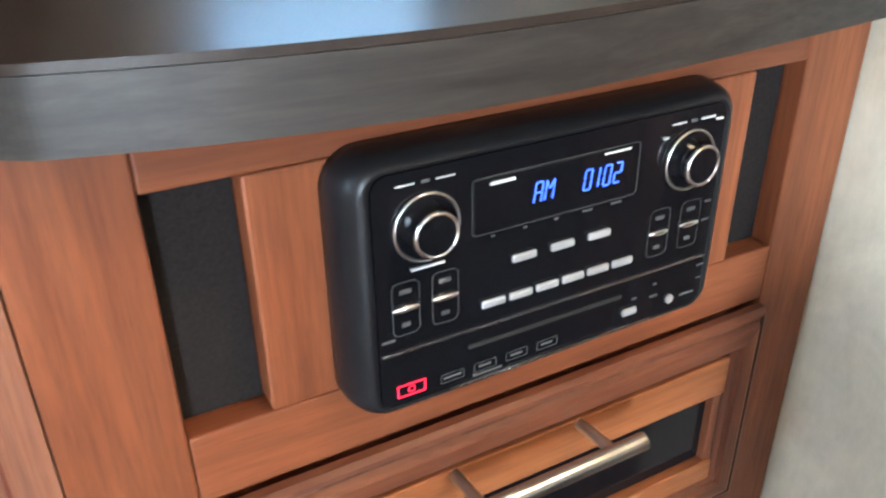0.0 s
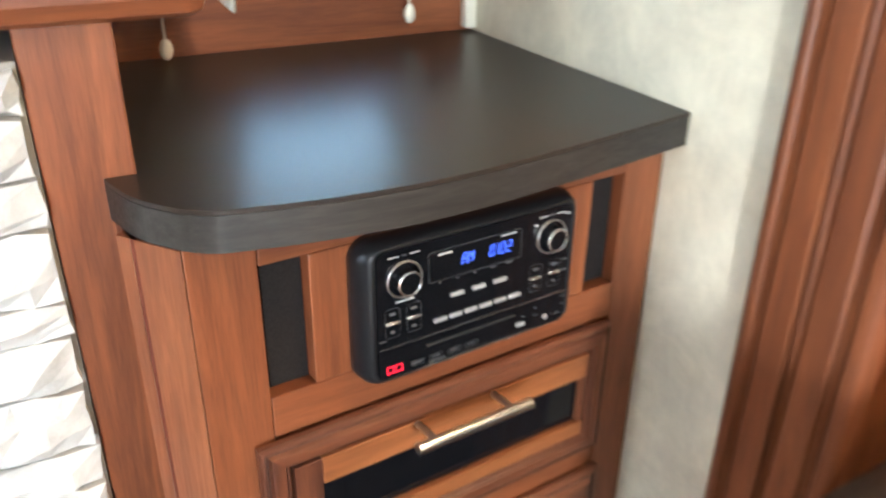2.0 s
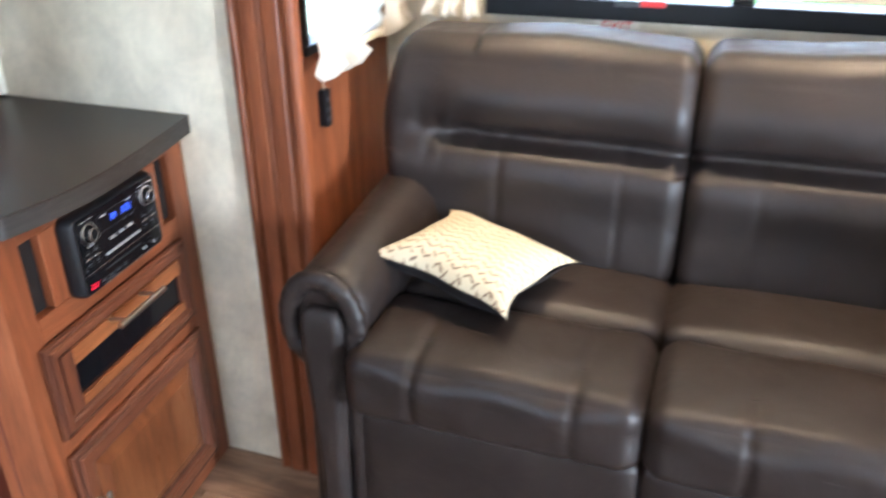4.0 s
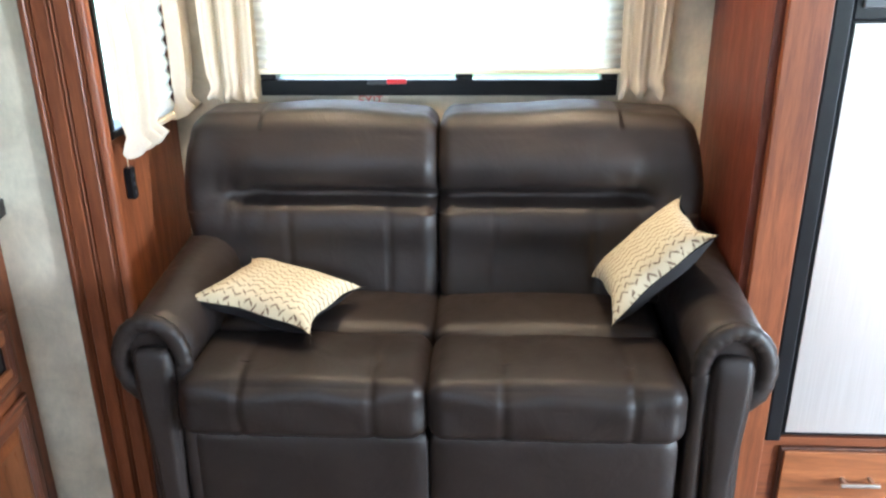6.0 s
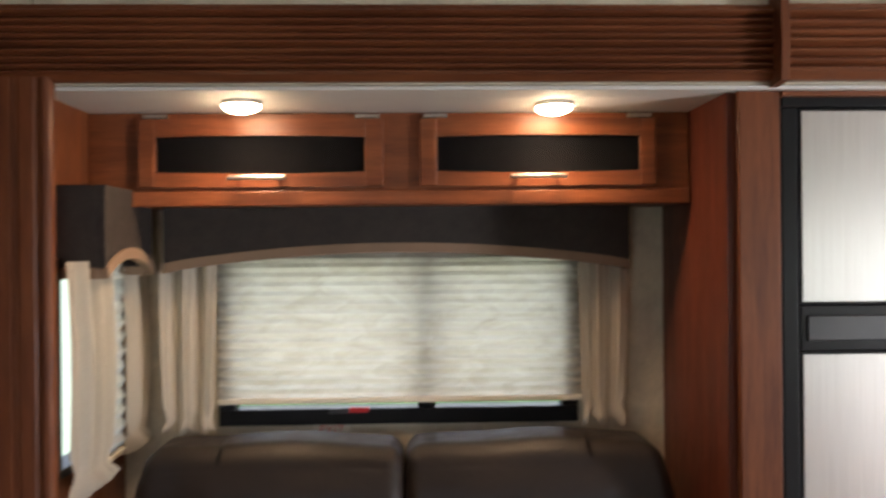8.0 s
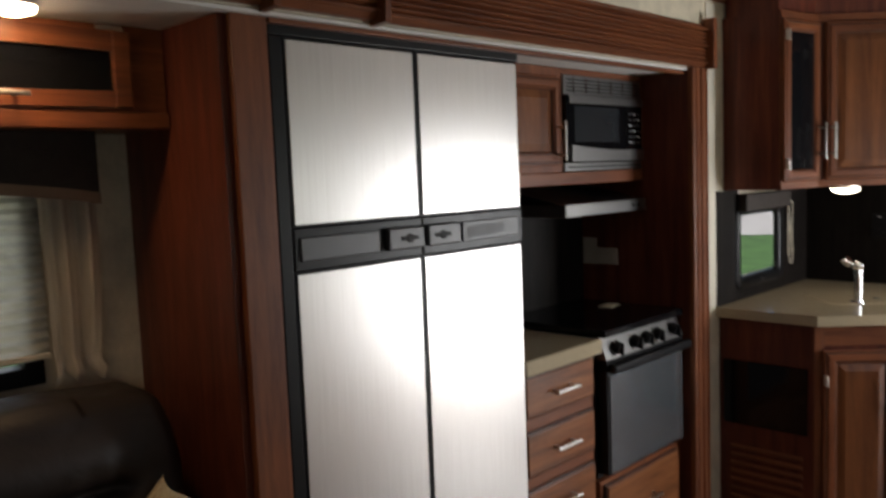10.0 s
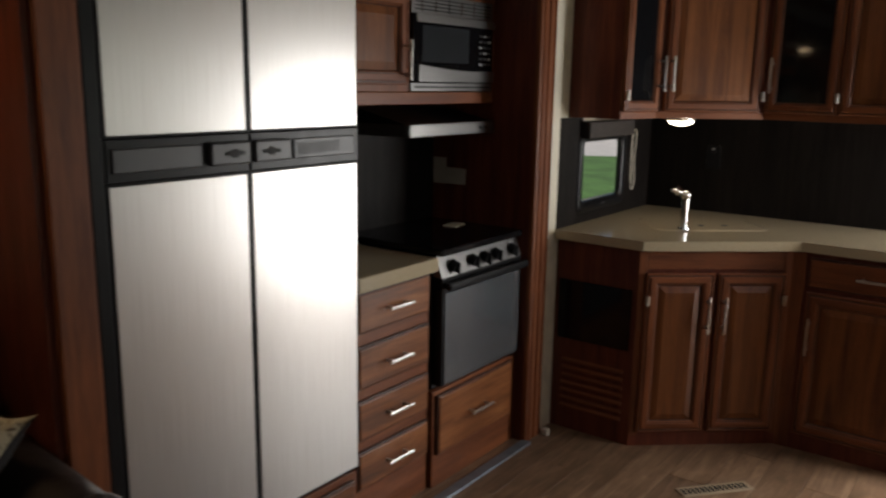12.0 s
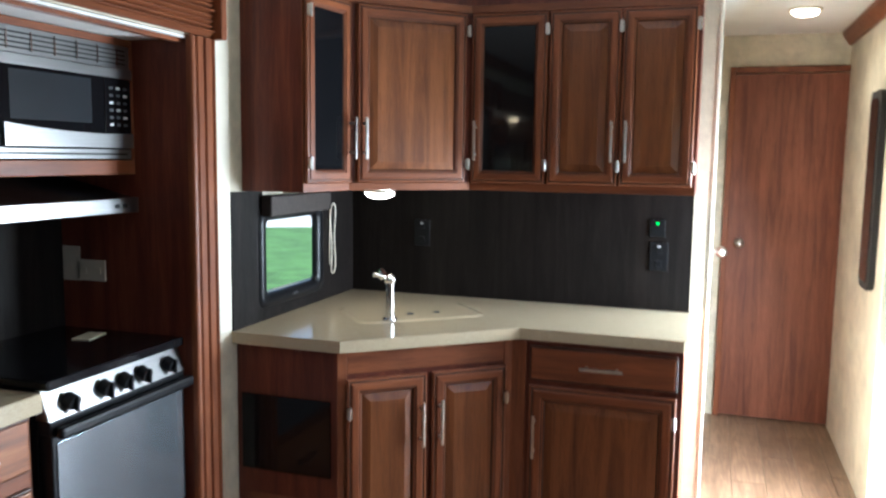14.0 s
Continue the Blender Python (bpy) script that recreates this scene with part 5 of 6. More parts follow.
# ---- refrigerator ----
rf = thing("refrigerator", 1.48, 1.78, 0.26, 0, "four-door side-by-side refrigerator with pale brushed panels and black frame", "refrigerator")
block("case", -0.455, 0.43, 0.025, 0.47, -0.01, 1.60, black_pl, rf, "black case", bevel=0.003)
block("frame_top", -0.455, 0.43, 0.0, 0.0245, 1.580, 1.605, black_pl, rf, bevel=0.003)
block("frame_side", -0.458, -0.420, -0.004, 0.0245, -0.01, 1.5795, black_pl, rf, bevel=0.004)
block("center_post", -0.006, 0.0, 0.0, 0.0245, 0.0, 1.5795, black_pl, rf, bevel=0.001)
for x0, x1 in ((-0.417, -0.0065), (0.0005, 0.422)):
    for z0, z1 in ((0.012, 1.035), (1.140, 1.577)):
        d = block("door", x0, x1, 0.0, 0.0245, z0, z1, black_pl, rf, "black-edged door", bevel=0.002)
        block("door_panel", x0 + 0.006, x1 - 0.006, -0.003, -0.0005, z0 + 0.006, z1 - 0.006, fridge_m, d, "pale brushed panel", bevel=0.001)
    block("door_rail", x0, x1, -0.004, 0.0245, 1.0365, 1.1385, black_pl, rf, bevel=0.003)
    s = -1 if x0 < -0.1 else 1
    mid = -0.003
    hx0, hx1 = sorted((mid + s * 0.008, mid + s * 0.135))
    h = block("handle", hx0, hx1, -0.022, -0.0045, 1.060, 1.118, grey_frame, rf, "dark grey recessed handle", bevel=0.005)
    bm = bmesh.new()
    add_cyl(bm, (mid + s * 0.062, -0.0225, 1.089), (mid + s * 0.062, -0.026, 1.089), 0.012, seg=18)
    add_box(bm, mid + s * 0.062 - 0.03, mid + s * 0.062 + 0.03, -0.0255, -0.0225, 1.084, 1.094, 0.001)
    part("latch", bm, matte_blk, h)
    px0, px1 = sorted((mid + s * 0.155, mid + s * 0.400))
    block("control_panel", px0, px1, -0.010, -0.0045, 1.060, 1.116, grey_frame, rf, "dark grey panel", bevel=0.003)
block("display_label", 0.165, 0.33, -0.0115, -0.0103, 1.072, 1.104, grey_mark, rf, "small grey control display", bevel=0)
bc = thing("drawer_cabinet", 1.02, 1.80, 0, 0, "reddish-brown wood drawer fronts below the refrigerator", "cabinet")
block("body", 0.0, 0.895, 0.0, 0.44, 0.0, 0.248, cherry_x, bc)
flat_drawer(bc, 0.05, 0.45, 0.05, 0.225, 0.10)
flat_drawer(bc, 0.48, 0.87, 0.05, 0.225, 0.10)
block("fridge_filler", 1.02, 2.92, W + 0.015, 1.79, 1.862, SL - 0.001, cherry_x, label="reddish wood rail above the refrigerator", category="cabinet panel")

# ---- slide-out galley ----
dc = thing("drawer_cabinet", 1.915, 1.82, 0, 0, "reddish-brown wood drawer stack with four pulls beside the refrigerator", "cabinet")
block("body", 0.0, 0.415, 0.0, 0.44, 0.0, 0.872, cherry_x, dc)
for z0, z1 in ((0.715, 0.858), (0.520, 0.672), (0.335, 0.480), (0.155, 0.295)):
    flat_drawer(dc, 0.012, 0.400, z0, z1, 0.13)
ct = thing("galley_countertop", 1.915, 1.80, 0.875, 0, "small speckled beige countertop beside the stove", "countertop")
block("slab", 0, 0.425, 0.006, 0.462, 0.0, 0.038, solid_top, ct, bevel=0.004)
block("front_edge", 0, 0.425, -0.016, 0.0055, -0.012, 0.040, solid_top, ct, bevel=0.005)
sv = thing("stove", 2.35, 1.775, 0, 0, "black and stainless gas range with grey oven door", "stove")
TW = 0.555
block("case", 0.0, TW, 0.045, 0.49, 0.395, 0.90, black_pl, sv, bevel=0.002)
block("cooktop", -0.004, TW + 0.004, 0.0, 0.49, 0.915, 0.942, enamel, sv, "glossy black cooktop cover", bevel=0.005)
prism("control_panel", [(0.0, 0.835), (0.03, 0.916), (0.045, 0.914), (0.045, 0.835)], 0.0, TW, steel, sv, "stainless control panel", axis="x")
for k, x in enumerate((0.075, 0.205, 0.285, 0.365, 0.485)):
    bm = bmesh.new()
    add_cyl(bm, (x, 0.014, 0.874), (x, -0.014, 0.866), 0.023, 0.020, 24)
    kb = part("knob", bm, black_pl, sv)
    block("knob_grip", x - 0.004, x + 0.004, -0.026, -0.012, 0.845, 0.888, black_pl, kb, bevel=0.002)
block("oven_top_rail", 0.0, TW, 0.0, 0.0445, 0.795, 0.834, black_pl, sv, bevel=0.004)
od = block("oven_door", 0.004, TW - 0.004, 0.0, 0.0445, 0.415, 0.794, black_pl, sv, "oven door", bevel=0.004)
block("door_glass", 0.018, TW - 0.018, -0.004, -0.0005, 0.420, 0.775, oven_skin, od, "reflective grey oven front", bevel=0.001)
bm = bmesh.new()
add_box(bm, 0.0, TW, -0.040, -0.014, 0.790, 0.822, 0.009)
add_box(bm, 0.02, 0.05, -0.016, 0.0, 0.796, 0.816, 0.003)
add_box(bm, TW - 0.05, TW - 0.02, -0.016, 0.0, 0.796, 0.816, 0.003)
part("handle", bm, black_pl, od, "black door handle")
sd = thing("drawer_cabinet", 2.335, 1.80, 0, 0, "knotty reddish wood drawer under the stove", "cabinet")
block("body", 0, 0.583, 0.0, 0.44, 0.0, 0.392, cherry_x, sd)
flat_drawer(sd, 0.015, 0.54, 0.135, 0.378, 0.15)
cardd = thing("card", 2.80, 2.05, 0.942, 12, "small cream card lying on the black cooktop", "card")
block("sheet", -0.05, 0.05, -0.03, 0.03, 0.0, 0.004, card_m, cardd, bevel=0.001)
block("galley_backsplash", 1.915, 2.919, 2.255, 2.268, 0.915, 1.45, splash_m, bevel=0, label="very dark wood-grain backsplash behind the stove", category="backsplash")

mc = thing("microwave_cabinet", 1.92, 1.95, 1.455, 0, "reddish-brown overhead cabinet holding the microwave", "cabinet")
MH = SL - 1.455 - 0.003
block("shelf", 0, 0.998, 0.0, 0.316, 0.0, 0.045, cherry_x, mc, bevel=0.003)
block("side_box", 0.0, 0.445, 0.002, 0.316, 0.0455, MH, cherry, mc, bevel=0.002)
block("top_rail", 0.4455, 0.998, 0.002, 0.316, MH - 0.022, MH, cherry_x, mc, bevel=0.002)
block("filler", 0.980, 0.998, 0.002, 0.31, 0.0455, MH - 0.0225, cherry, mc, bevel=0.001)
panel_door(mc, 0.03, 0.42, 0.07, MH - 0.035, "raised", frame_w=0.05, handle=(0.397, 0.155, 0.14, True))
mw = thing("microwave", 2.37, 1.945, 1.503, 0, "stainless and black built-in microwave oven with vent grille on top", "microwave")
MWW, MWH = 0.525, 0.345
block("case", 0, MWW, 0.012, 0.30, 0, MWH, black_pl, mw, bevel=0.002)
block("trim_frame", 0, MWW, 0.0, 0.0115, 0.0, 0.030, steel, mw, "stainless trim", bevel=0.002)
block("vent_grille", 0, MWW, 0.0, 0.0115, 0.275, MWH, steel, mw, "stainless vent grille", bevel=0.002)
for k in range(4):
    block("vent_slot", 0.02, MWW - 0.02, -0.0012, -0.0002, 0.288 + 0.013 * k, 0.293 + 0.013 * k, matte_blk, mw, bevel=0)
for k in range(6):
    block("vent_rib", 0.055 + 0.082 * k, 0.061 + 0.082 * k, -0.0028, -0.0014, 0.284, 0.336, chrome, mw, bevel=0)
block("bottom_slot", 0.02, MWW - 0.02, -0.001, -0.0002, 0.012, 0.018, matte_blk, mw, bevel=0)
md = block("door", 0.004, 0.405, -0.006, 0.0115, 0.0305, 0.2745, gloss_blk, mw, "glossy black door", bevel=0.003)
block("door_band", 0.02, MWW - 0.004, -0.012, -0.0065, 0.245, 0.274, steel, md, "stainless band", bevel=0.002)
block("window", 0.055, 0.35, -0.008, -0.0065, 0.105, 0.235, oven_glass, md, "grey door window", bevel=0.001)
lowb = [(0.03, 0.034), (MWW - 0.006, 0.034), (MWW - 0.006, 0.078)] + [(0.40 - 0.37 * k / 12, 0.076 + 0.020 * (k / 12) ** 2) for k in range(13)]
prism("door_band", lowb, -0.014, -0.0065, steel, md, "curved stainless band", axis="y")
block("keypad", 0.4055, MWW - 0.003, -0.006, 0.0115, 0.0305, 0.2445, gloss_blk, mw, "glossy black keypad", bevel=0.003)
for r in range(6):
    for c in range(3):
        block("key", 0.425 + 0.030 * c, 0.441 + 0.030 * c, -0.0075, -0.0063, 0.10 + 0.022 * r, 0.108 + 0.022 * r, grey_frame if (r + c) % 3 else white_mark, mw, bevel=0)
hood = thing("range_hood", 2.36, 1.90, 1.335, 0, "stainless-edged black range hood over the stove", "range hood")
prism("canopy", [(0.05, 0.045), (0.36, 0.115), (0.36, 0.0), (0.05, 0.0)], 0.0, 0.55, black_pl, hood, "black canopy", axis="x")
block("front_lip", 0.0, 0.55, 0.035, 0.0495, 0.0, 0.048, steel, hood, "stainless front lip", bevel=0.003)
block("side_lip", -0.006, -0.0005, 0.036, 0.35, 0.0, 0.046, steel, hood, "stainless side lip", bevel=0.002)
for k in range(2):
    block("switch", 0.44 + 0.035 * k, 0.46 + 0.035 * k, 0.032, 0.0348, 0.018, 0.03, black_pl, hood, bevel=0.001)


def outlet(name, x, y, z, rz, w, h, mat, label, led=None, sockets=True):
    t = thing(name, x, y, z, rz, label, "outlet")
    bm = bmesh.new()
    add_box(bm, -w / 2, w / 2, -0.006, 0, -h / 2, h / 2, 0.002)
    part("plate", bm, mat, t)
    if sockets:
        for s in (-1, 1):
            dx, dz = (s * w / 4, 0) if w > h else (0, s * h / 4)
            block("socket", dx - 0.012, dx + 0.012, -0.0085, -0.0063, dz - 0.012, dz + 0.012, mat, t, bevel=0.002)
    if led:
        block("led", -0.006, 0.006, -0.009, -0.0063, h / 2 - 0.02, h / 2 - 0.012, led, t, bevel=0)


outlet("wall_outlet", 2.918, 2.215, 1.155, -90, 0.07, 0.115, outlet_m, "beige wall plate on the dark wood side wall", sockets=False)
outlet("wall_outlet", 2.918, 2.135, 1.135, -90, 0.115, 0.07, outlet_m, "beige double outlet lying sideways on the dark wood side wall")

# ---- sink corner ----
def facing(name, p, q, z, label, category, group=""):
    """A thing whose local x runs from p to q in plan, -y facing the room (to the right of that way)."""
    d = Vector((q[0] - p[0], q[1] - p[1]))
    t = thing(name, p[0], p[1], z, math.degrees(math.atan2(d.y, d.x)), label, category, group)
    return t, d.length


QL = [(3.17, 1.748), (3.17, 1.365), (3.60, 0.865), (3.60, 0.262), (4.128, 0.262), (4.128, 1.748)]
lo = thing("sink_base_cabinet", 0, 0, 0, 0, "reddish-brown angled corner base cabinet with doors, drawer and vented panel", "cabinet")


def inset(pts, d):
    out = []
    n = len(pts)
    for i in range(n):
        a, b, c = Vector(pts[i - 1]), Vector(pts[i]), Vector(pts[(i + 1) % n])
        e1, e2 = (b - a).normalized(), (c - b).normalized()
        n1, n2 = Vector((-e1.y, e1.x)), Vector((-e2.y, e2.x))
        m = (n1 + n2)
        out.append(tuple(b + m * (d / max(0.3, m.dot(n1)))))
    return out


prism("body", QL, 0.0, 0.872, panel_wood, lo)
def settle(f, owner):
    """Hands the parts laid out on a front over to their owner, which stands at the world's origin."""
    for c in list(f.children):
        c.parent = owner
        c.matrix_basis = f.matrix_basis @ c.matrix_basis
    bpy.data.objects.remove(f)


f1, L1 = facing("side_face", (3.17, 1.748), (3.17, 1.365), 0, "", "")
block("black_panel", 0.02, L1 - 0.02, -0.008, -0.001, 0.425, 0.695, gloss_blk, f1, "glossy black panel", bevel=0.002)
for k in range(7):
    bm = bmesh.new()
    add_prism(bm, [(-0.001, 0.0), (-0.010, 0.004), (-0.010, 0.010), (-0.001, 0.020)], 0.05, L1 - 0.04, "x")
    part("louvre", bm, cherry_x, f1, at=pose(0, 0, 0.10 + 0.036 * k))
f2, L2 = facing("sink_front", (3.17, 1.365), (3.60, 0.865), 0, "", "")
block("stile", 0.0, 0.035, -0.006, -0.0005, 0.05, 0.865, cherry, f2)
block("stile", L2 - 0.035, L2, -0.006, -0.0005, 0.05, 0.865, cherry, f2)
block("rail", 0.0355, L2 - 0.0355, -0.006, -0.0005, 0.79, 0.865, cherry_x, f2)
mid = L2 / 2
panel_door(f2, 0.030, mid - 0.010, 0.07, 0.775, "raised", frame_w=0.055, y=-0.007, handle=(mid - 0.035, 0.60, 0.16, True), hinges=((0.036, 0.66),))
panel_door(f2, mid + 0.010, L2 - 0.030, 0.07, 0.775, "raised", frame_w=0.055, y=-0.007, handle=(mid + 0.035, 0.60, 0.16, True), hinges=((L2 - 0.036, 0.66),))
f3, L3 = facing("drawer_front_side", (3.60, 0.865), (3.60, 0.262), 0, "", "")
block("stile", 0.0, 0.055, -0.006, -0.0005, 0.0, 0.865, cherry, f3)
flat_drawer(f3, 0.070, L3 - 0.015, 0.725, 0.852, 0.15, y=-0.001, wood_m=cherry_x)
panel_door(f3, 0.070, L3 - 0.015, 0.075, 0.705, "raised", frame_w=0.06, y=-0.001, handle=(0.095, 0.52, 0.16, True), hinges=((L3 - 0.02, 0.62), (L3 - 0.02, 0.16)))
for f in (f1, f2, f3):
    settle(f, lo)
block("end_gable", 3.60, 4.125, 0.2605, 0.2615, 0.0, 0.865, cherry, lo, bevel=0)

PC = [(3.138, 1.748), (3.138, 1.338), (3.575, 0.830), (3.570, 0.262), (3.590, 0.238), (4.129, 0.238), (4.129, 1.748)]
kt = thing("sink_countertop", 0, 0, 0, 0, "glossy speckled beige countertop on the corner cabinets", "countertop")
prism("slab", PC, 0.8735, 0.914, solid_top, kt, bevel=0.006)
sink_c = (3.70, 1.30)
sk = thing("sink", sink_c[0], sink_c[1], 0.9145, -49.3, "beige sink rim with dark drain spots set in the countertop", "sink")
bm = bmesh.new()
outer, inner = rounded_rect(0.52, 0.34, 0.06, 6), rounded_rect(0.49, 0.31, 0.05, 6)
vo = [bm.verts.new((x, y, 0.0)) for x, y in outer]
vt = [bm.verts.new((x, y, 0.004)) for x, y in inner]
n = len(vo)
for i in range(n):
    bm.faces.new((vo[i], vo[(i + 1) % n], vt[(i + 1) % n], vt[i]))
bm.faces.new(vt)
part("cover", bm, solid_top, sk, "beige sink cover", smooth=False)
for xx in (-0.02, 0.09):
    bm = bmesh.new()
    add_cyl(bm, (xx, -0.05, 0.0042), (xx, -0.05, 0.0065), 0.014, seg=18)
    part("finger_hole", bm, matte_blk, sk)
fa = thing("faucet", 3.520, 1.315, 0.914, -49.3, "polished chrome single-lever kitchen faucet on the countertop", "faucet")
bm = bmesh.new()
add_cyl(bm, (0, 0, 0), (0, 0, 0.012), 0.030, 0.028, 28)
add_cyl(bm, (0, 0, 0.012), (0, 0, 0.17), 0.019, 0.017, 28)
part("body", bm, chrome, fa, smooth=False)
bm = bmesh.new()
add_cyl(bm, (0, 0, 0.16), (0.01, 0.13, 0.195), 0.017, 0.015, 20)
add_cyl(bm, (0.01, 0.13, 0.20), (0.01, 0.135, 0.160), 0.017, 0.016, 20)
part("spout", bm, chrome, fa)
bm = bmesh.new()
bmesh.ops.create_uvsphere(bm, u_segments=18, v_segments=12, radius=0.024, matrix=Matrix.Translation((0, 0, 0.178)))
add_cyl(bm, (0, 0, 0.185), (-0.075, -0.01, 0.205), 0.008, 0.010, 14)
part("lever", bm, chrome, fa, smooth=True)

block("backsplash", 3.14, 3.34, W - 0.008, W - 0.001, 0.915, 1.395, splash_m, label="very dark wood-grain backsplash beside the sink window", category="backsplash", bevel=0)
block("backsplash", 3.79, 4.128, W - 0.008, W - 0.001, 0.915, 1.395, splash_m, label="very dark wood-grain backsplash beside the sink window", category="backsplash", bevel=0)
block("backsplash", 3.3405, 3.7895, W - 0.008, W - 0.001, 0.915, 1.00, splash_m, label="very dark wood-grain backsplash below the sink window", category="backsplash", bevel=0)
block("backsplash", 4.121, 4.129, 0.262, 1.741, 0.915, 1.395, splash_m, label="very dark wood-grain backsplash over the long counter", category="backsplash", bevel=0)
vb = thing("shade_cassette", 3.565, W - 0.010, 1.330, 0, "dark fabric shade cassette over the sink window", "window shade")
block("cassette", -0.24, 0.24, -0.045, 0, -0.03, 0.045, valance_m, vb, bevel=0.006)
cd = thing("blind_cord", 3.90, W - 0.012, 1.33, 0, "white looped blind cord hanging beside the sink window", "blind cord")
bm = bmesh.new()
loop = [(0.022 * math.sin(t * math.pi / 9) + 0.01 * math.sin(t), -0.004, -0.16 - 0.15 * math.cos(t * math.pi / 9)) for t in range(19)]
for a, b in zip(loop, loop[1:]):
    add_cyl(bm, a, b, 0.0035, seg=8)
add_cyl(bm, (-0.03, -0.004, 0), (-0.035, -0.004, -0.27), 0.003, seg=8)
part("cord", bm, cream, cd, smooth=True)
outlet("wall_outlet", 4.1205, 1.405, 1.19, -90, 0.072, 0.115, black_pl, "black outlet on the dark backsplash near the sink", white_mark)
outlet("wall_switch", 4.1205, 0.397, 1.25, -90, 0.060, 0.07, black_pl, "small black switch with a green light on the dark backsplash", green_led, False)
outlet("wall_outlet", 4.1205, 0.388, 1.135, -90, 0.072, 0.115, black_pl, "black outlet on the dark backsplash near the end of the counter", white_mark)

QU = [(3.215, 1.748), (3.215, 1.515), (3.475, 1.465), (3.82, 1.105), (3.82, 0.255), (4.128, 0.255), (4.128, 1.748)]
uc = thing("wall_cabinet", 0, 0, 0, 0, "reddish-brown corner wall cabinets with raised and dark glass doors", "cabinet")
UZ0, UZ1 = 1.397, 2.10
prism("body", QU, UZ0, UZ1, panel_wood, uc)
prism("upper_body", inset(QU, 0.01), UZ1 + 0.0005, CEIL - 0.001, panel_wood, uc)
for a, b, doors in ((1, 2, (("glass", 0.012, 0.97, 0),)), (2, 3, (("raised", 0.06, 0.94, -1),)), (3, 4, (("glass", 0.012, 0.355, -1), ("raised", 0.365, 0.672, 1), ("raised", 0.680, 0.985, -1)))):
    f, L = facing("front", QU[a], QU[b], 0, "", "")
    block("bottom_rail", 0, L, -0.006, -0.0005, UZ0, UZ0 + 0.028, cherry_x, f)
    block("top_rail", 0, L, -0.006, -0.0005, UZ1 - 0.03, UZ1, cherry_x, f)
    for kind, u0, u1, side in doors:
        x0, x1 = u0 * L, u1 * L
        block("backing_stile", x0 - 0.004, x0 + 0.02, -0.005, -0.0005, UZ0 + 0.0285, UZ1 - 0.0305, cherry, f)
        hx = x0 + 0.022 if side < 0 else x1 - 0.022
        if kind == "glass":
            hx = x1 - 0.020 if a == 1 else x0 + 0.022
        o = x1 + 0.004 if side < 0 and kind != "glass" else (x0 + 0.004 if a == 1 else x1 + 0.002)
        panel_door(f, x0, x1, UZ0 + 0.030, UZ1 - 0.035, kind, frame_w=0.048, y=-0.007, handle=(hx, UZ0 + 0.19, 0.15, True), hinges=((o, UZ0 + 0.10), (o, UZ1 - 0.10)))
    settle(f, uc)
puck("puck_light", 3.62, 1.40, UZ0 - 0.001, 0.06, cool_lens, "round puck light glowing under the corner wall cabinet")

sb = thing("frame_picture", 4.185, 0.1985, 1.62, 0, "small dark wooden plaque on the hall side of the galley wall", "plaque")
block("panel", 0.02, 0.05, -0.008, 0, -0.18, 0.18, panel_wood, sb, bevel=0.003)

# ---- floor register ----
reg = thing("floor_register", 3.02, 0.93, 0.0, -40, "small tan metal floor vent with slots in the plank floor", "floor vent")
block("plate", -0.15, 0.15, -0.035, 0.035, 0.0, 0.004, tan_metal, reg, bevel=0.001)
for k in range(14):
    block("slot", -0.14 + 0.02 * k, -0.13 + 0.02 * k, -0.02, 0.02, 0.0045, 0.0055, matte_blk, reg, bevel=0)

# ---- vinyl planks and stones, one by one ----
rnd = random.Random(11)
planks = thing("floor_planks", 0, 0, 0, label="mottled brown oak-look vinyl plank floor", kind="structure")
PW = 0.155
meshes = {}


def plank_piece(x0, x1, y0, y1):
    key_ = (round(x1 - x0, 3), round(y1 - y0, 3))
    if key_ not in meshes:
        bm = bmesh.new()
        w, h = key_[0] / 2 - 0.0006, key_[1] / 2 - 0.0006
        c = 0.0012
        lo_ = [bm.verts.new((sx * w, sy * h, -0.0025)) for sx, sy in ((-1, -1), (1, -1), (1, 1), (-1, 1))]
        hi_ = [bm.verts.new((sx * (w - c), sy * (h - c), 0.0)) for sx, sy in ((-1, -1), (1, -1), (1, 1), (-1, 1))]
        bt_ = [bm.verts.new((sx * w, sy * h, -0.010)) for sx, sy in ((-1, -1), (1, -1), (1, 1), (-1, 1))]
        bm.faces.new(hi_)
        for i in range(4):
            j = (i + 1) % 4
            bm.faces.new((lo_[i], lo_[j], hi_[j], hi_[i]))
            bm.faces.new((bt_[i], bt_[j], lo_[j], lo_[i]))
        me = bpy.data.meshes.new("plank")
        bm.to_mesh(me)
        bm.free()
        me.materials.append(plank_m)
        meshes[key_] = me
    o = new("plank", meshes[key_])
    o.location = ((x0 + x1) / 2, (y0 + y1) / 2, -0.0005)
    o.parent = planks


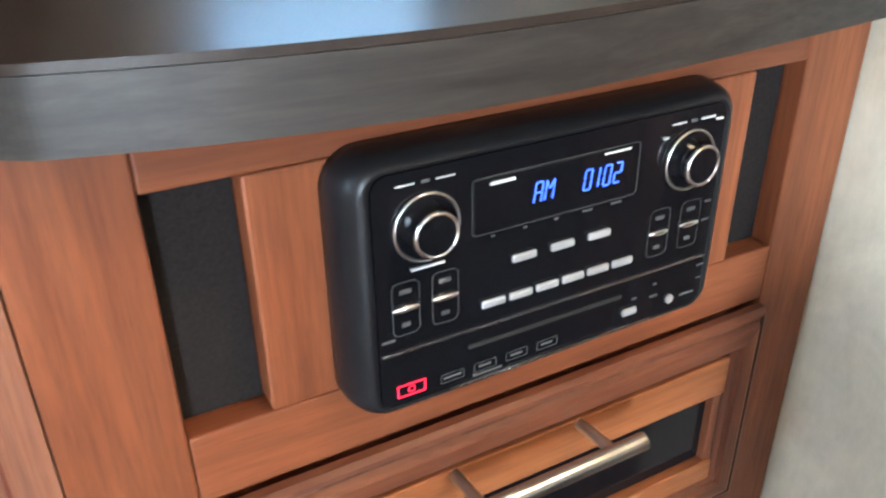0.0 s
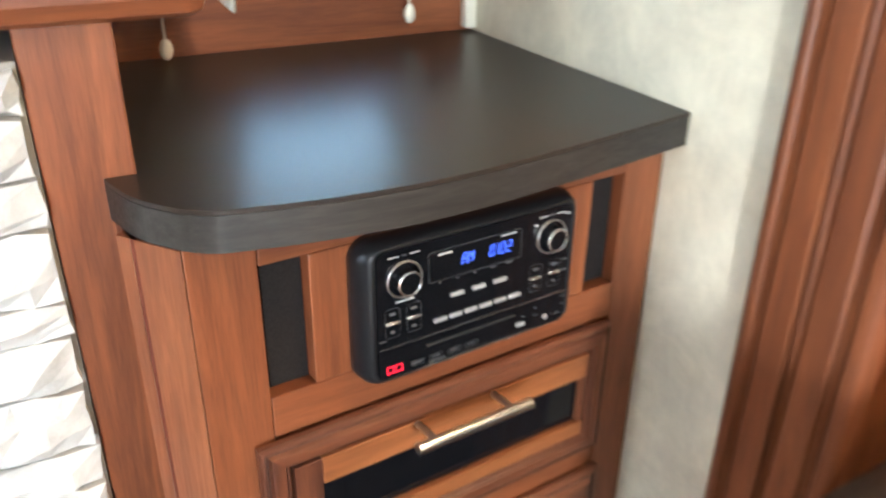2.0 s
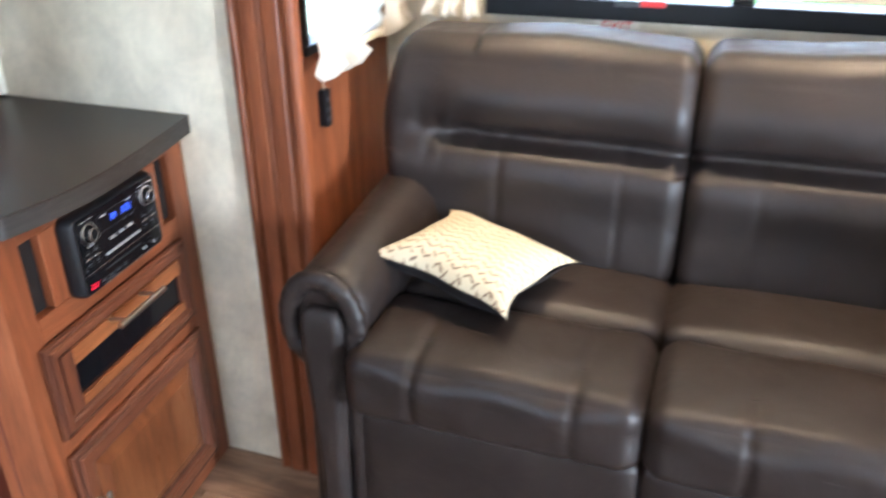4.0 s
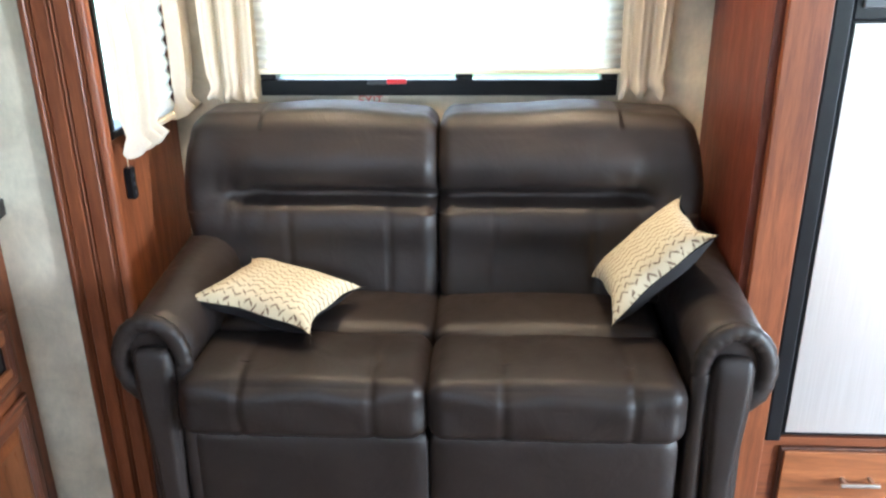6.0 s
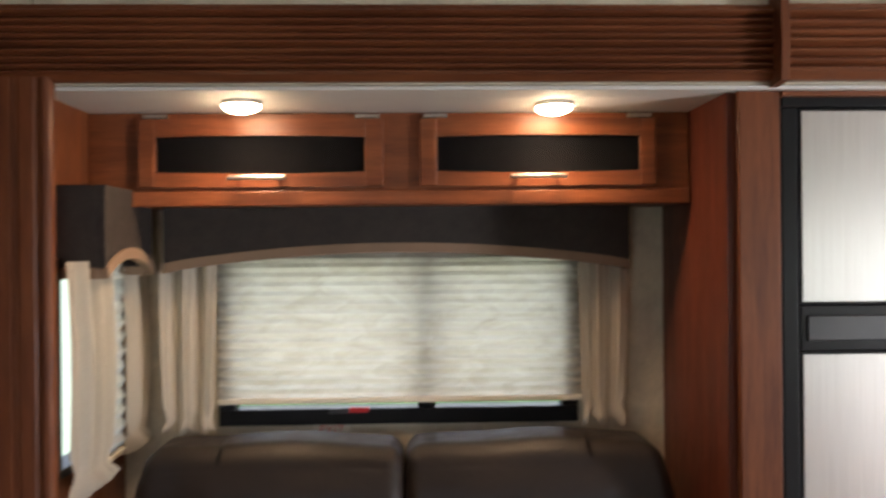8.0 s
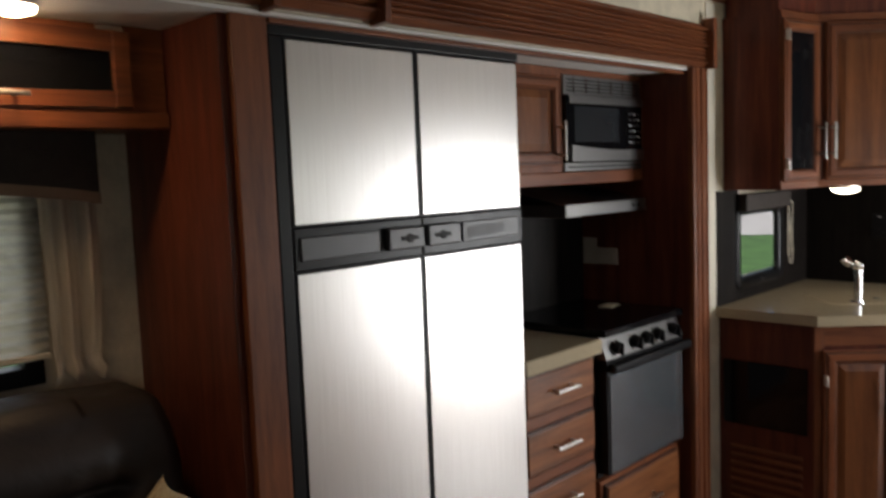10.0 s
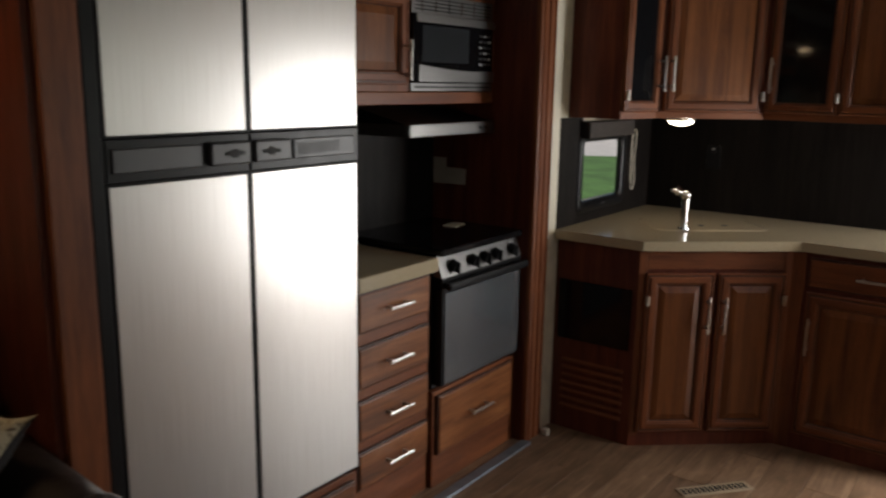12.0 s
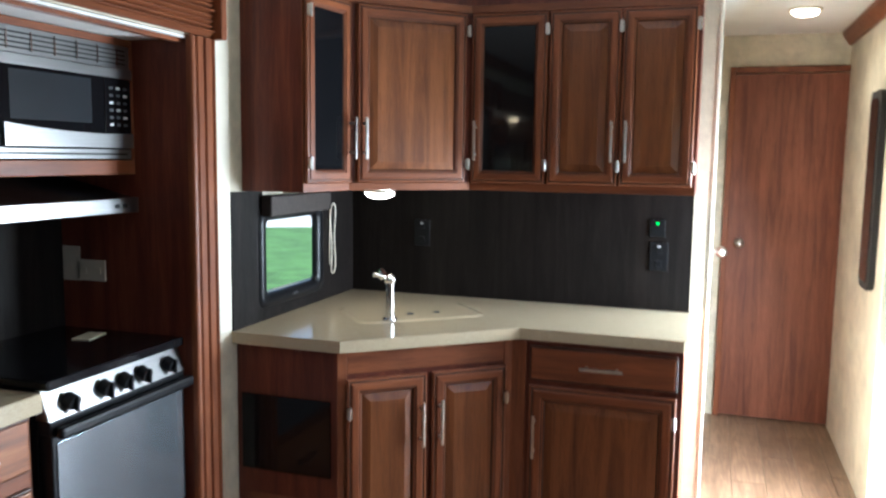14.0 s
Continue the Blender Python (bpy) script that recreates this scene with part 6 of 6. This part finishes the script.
y, row = S - 0.08, 0
while y < 2.38:
    y1 = min(y + PW, 2.40)
    x = XL - 0.1 - (row * 0.37) % 0.9
    while x < XD + 0.98:
        x1 = x + 0.914
        a, b = max(x, XL - 0.1), min(x1, XD + 0.98)
        if b - a > 0.03:
            plank_piece(a, b, y, y1)
        x = x1
    y, row = y1, row + 1

# ledge stones: rows of uneven length, each a rough block of its own
stone_meshes = []


def stone_mesh(w, h):
    bm = bmesh.new()
    nx, nz = 5, 3
    g = []
    for j in range(nz + 1):
        rowv = []
        for i in range(nx + 1):
            u, v = i / nx, j / nz
            edge = i in (0, nx) or j in (0, nz)
            px = (u - 0.5) * w + (rnd.uniform(-0.003, 0.003))
            pz = (v - 0.5) * h + (rnd.uniform(-0.003, 0.003))
            rowv.append(bm.verts.new((rnd.uniform(0.010, 0.016) if edge else rnd.uniform(0.020, 0.036), px, pz)))
        g.append(rowv)
    for j in range(nz):
        for i in range(nx):
            bm.faces.new((g[j][i], g[j][i + 1], g[j + 1][i + 1], g[j + 1][i]))
    ring = [g[0][i] for i in range(nx + 1)] + [g[j][nx] for j in range(1, nz + 1)] + [g[nz][i] for i in range(nx - 1, -1, -1)] + [g[j][0] for j in range(nz - 1, 0, -1)]
    back = [bm.verts.new((-0.004, v.co.y, v.co.z)) for v in ring]
    for i in range(len(ring)):
        j = (i + 1) % len(ring)
        bm.faces.new((ring[i], ring[j], back[j], back[i]))
    bmesh.ops.recalc_face_normals(bm, faces=bm.faces[:])
    me = bpy.data.meshes.new("stone")
    bm.to_mesh(me)
    bm.free()
    me.materials.append(stone_m)
    return me


z = 0.004
while z < 1.0:
    h = rnd.choice((0.035, 0.045, 0.055, 0.07))
    h = min(h, 1.006 - z)
    if h < 0.02:
        break
    yy = -0.50
    while yy < 0.49:
        w = rnd.uniform(0.08, 0.22)
        w = min(w, 0.494 - yy)
        if 0.494 - yy - w < 0.04:
            w = 0.494 - yy
        cz, cy = z + h / 2, yy + w / 2
        if not (-0.40 < cy < 0.35 and 0.10 < cz < 0.60):
            o = new("stone", stone_mesh(w - 0.004, h - 0.004))
            o.location = (-0.010, cy, cz)
            o.parent = fire
        yy += w
    z += h
fa.scale = (0.92, 0.92, 0.87)
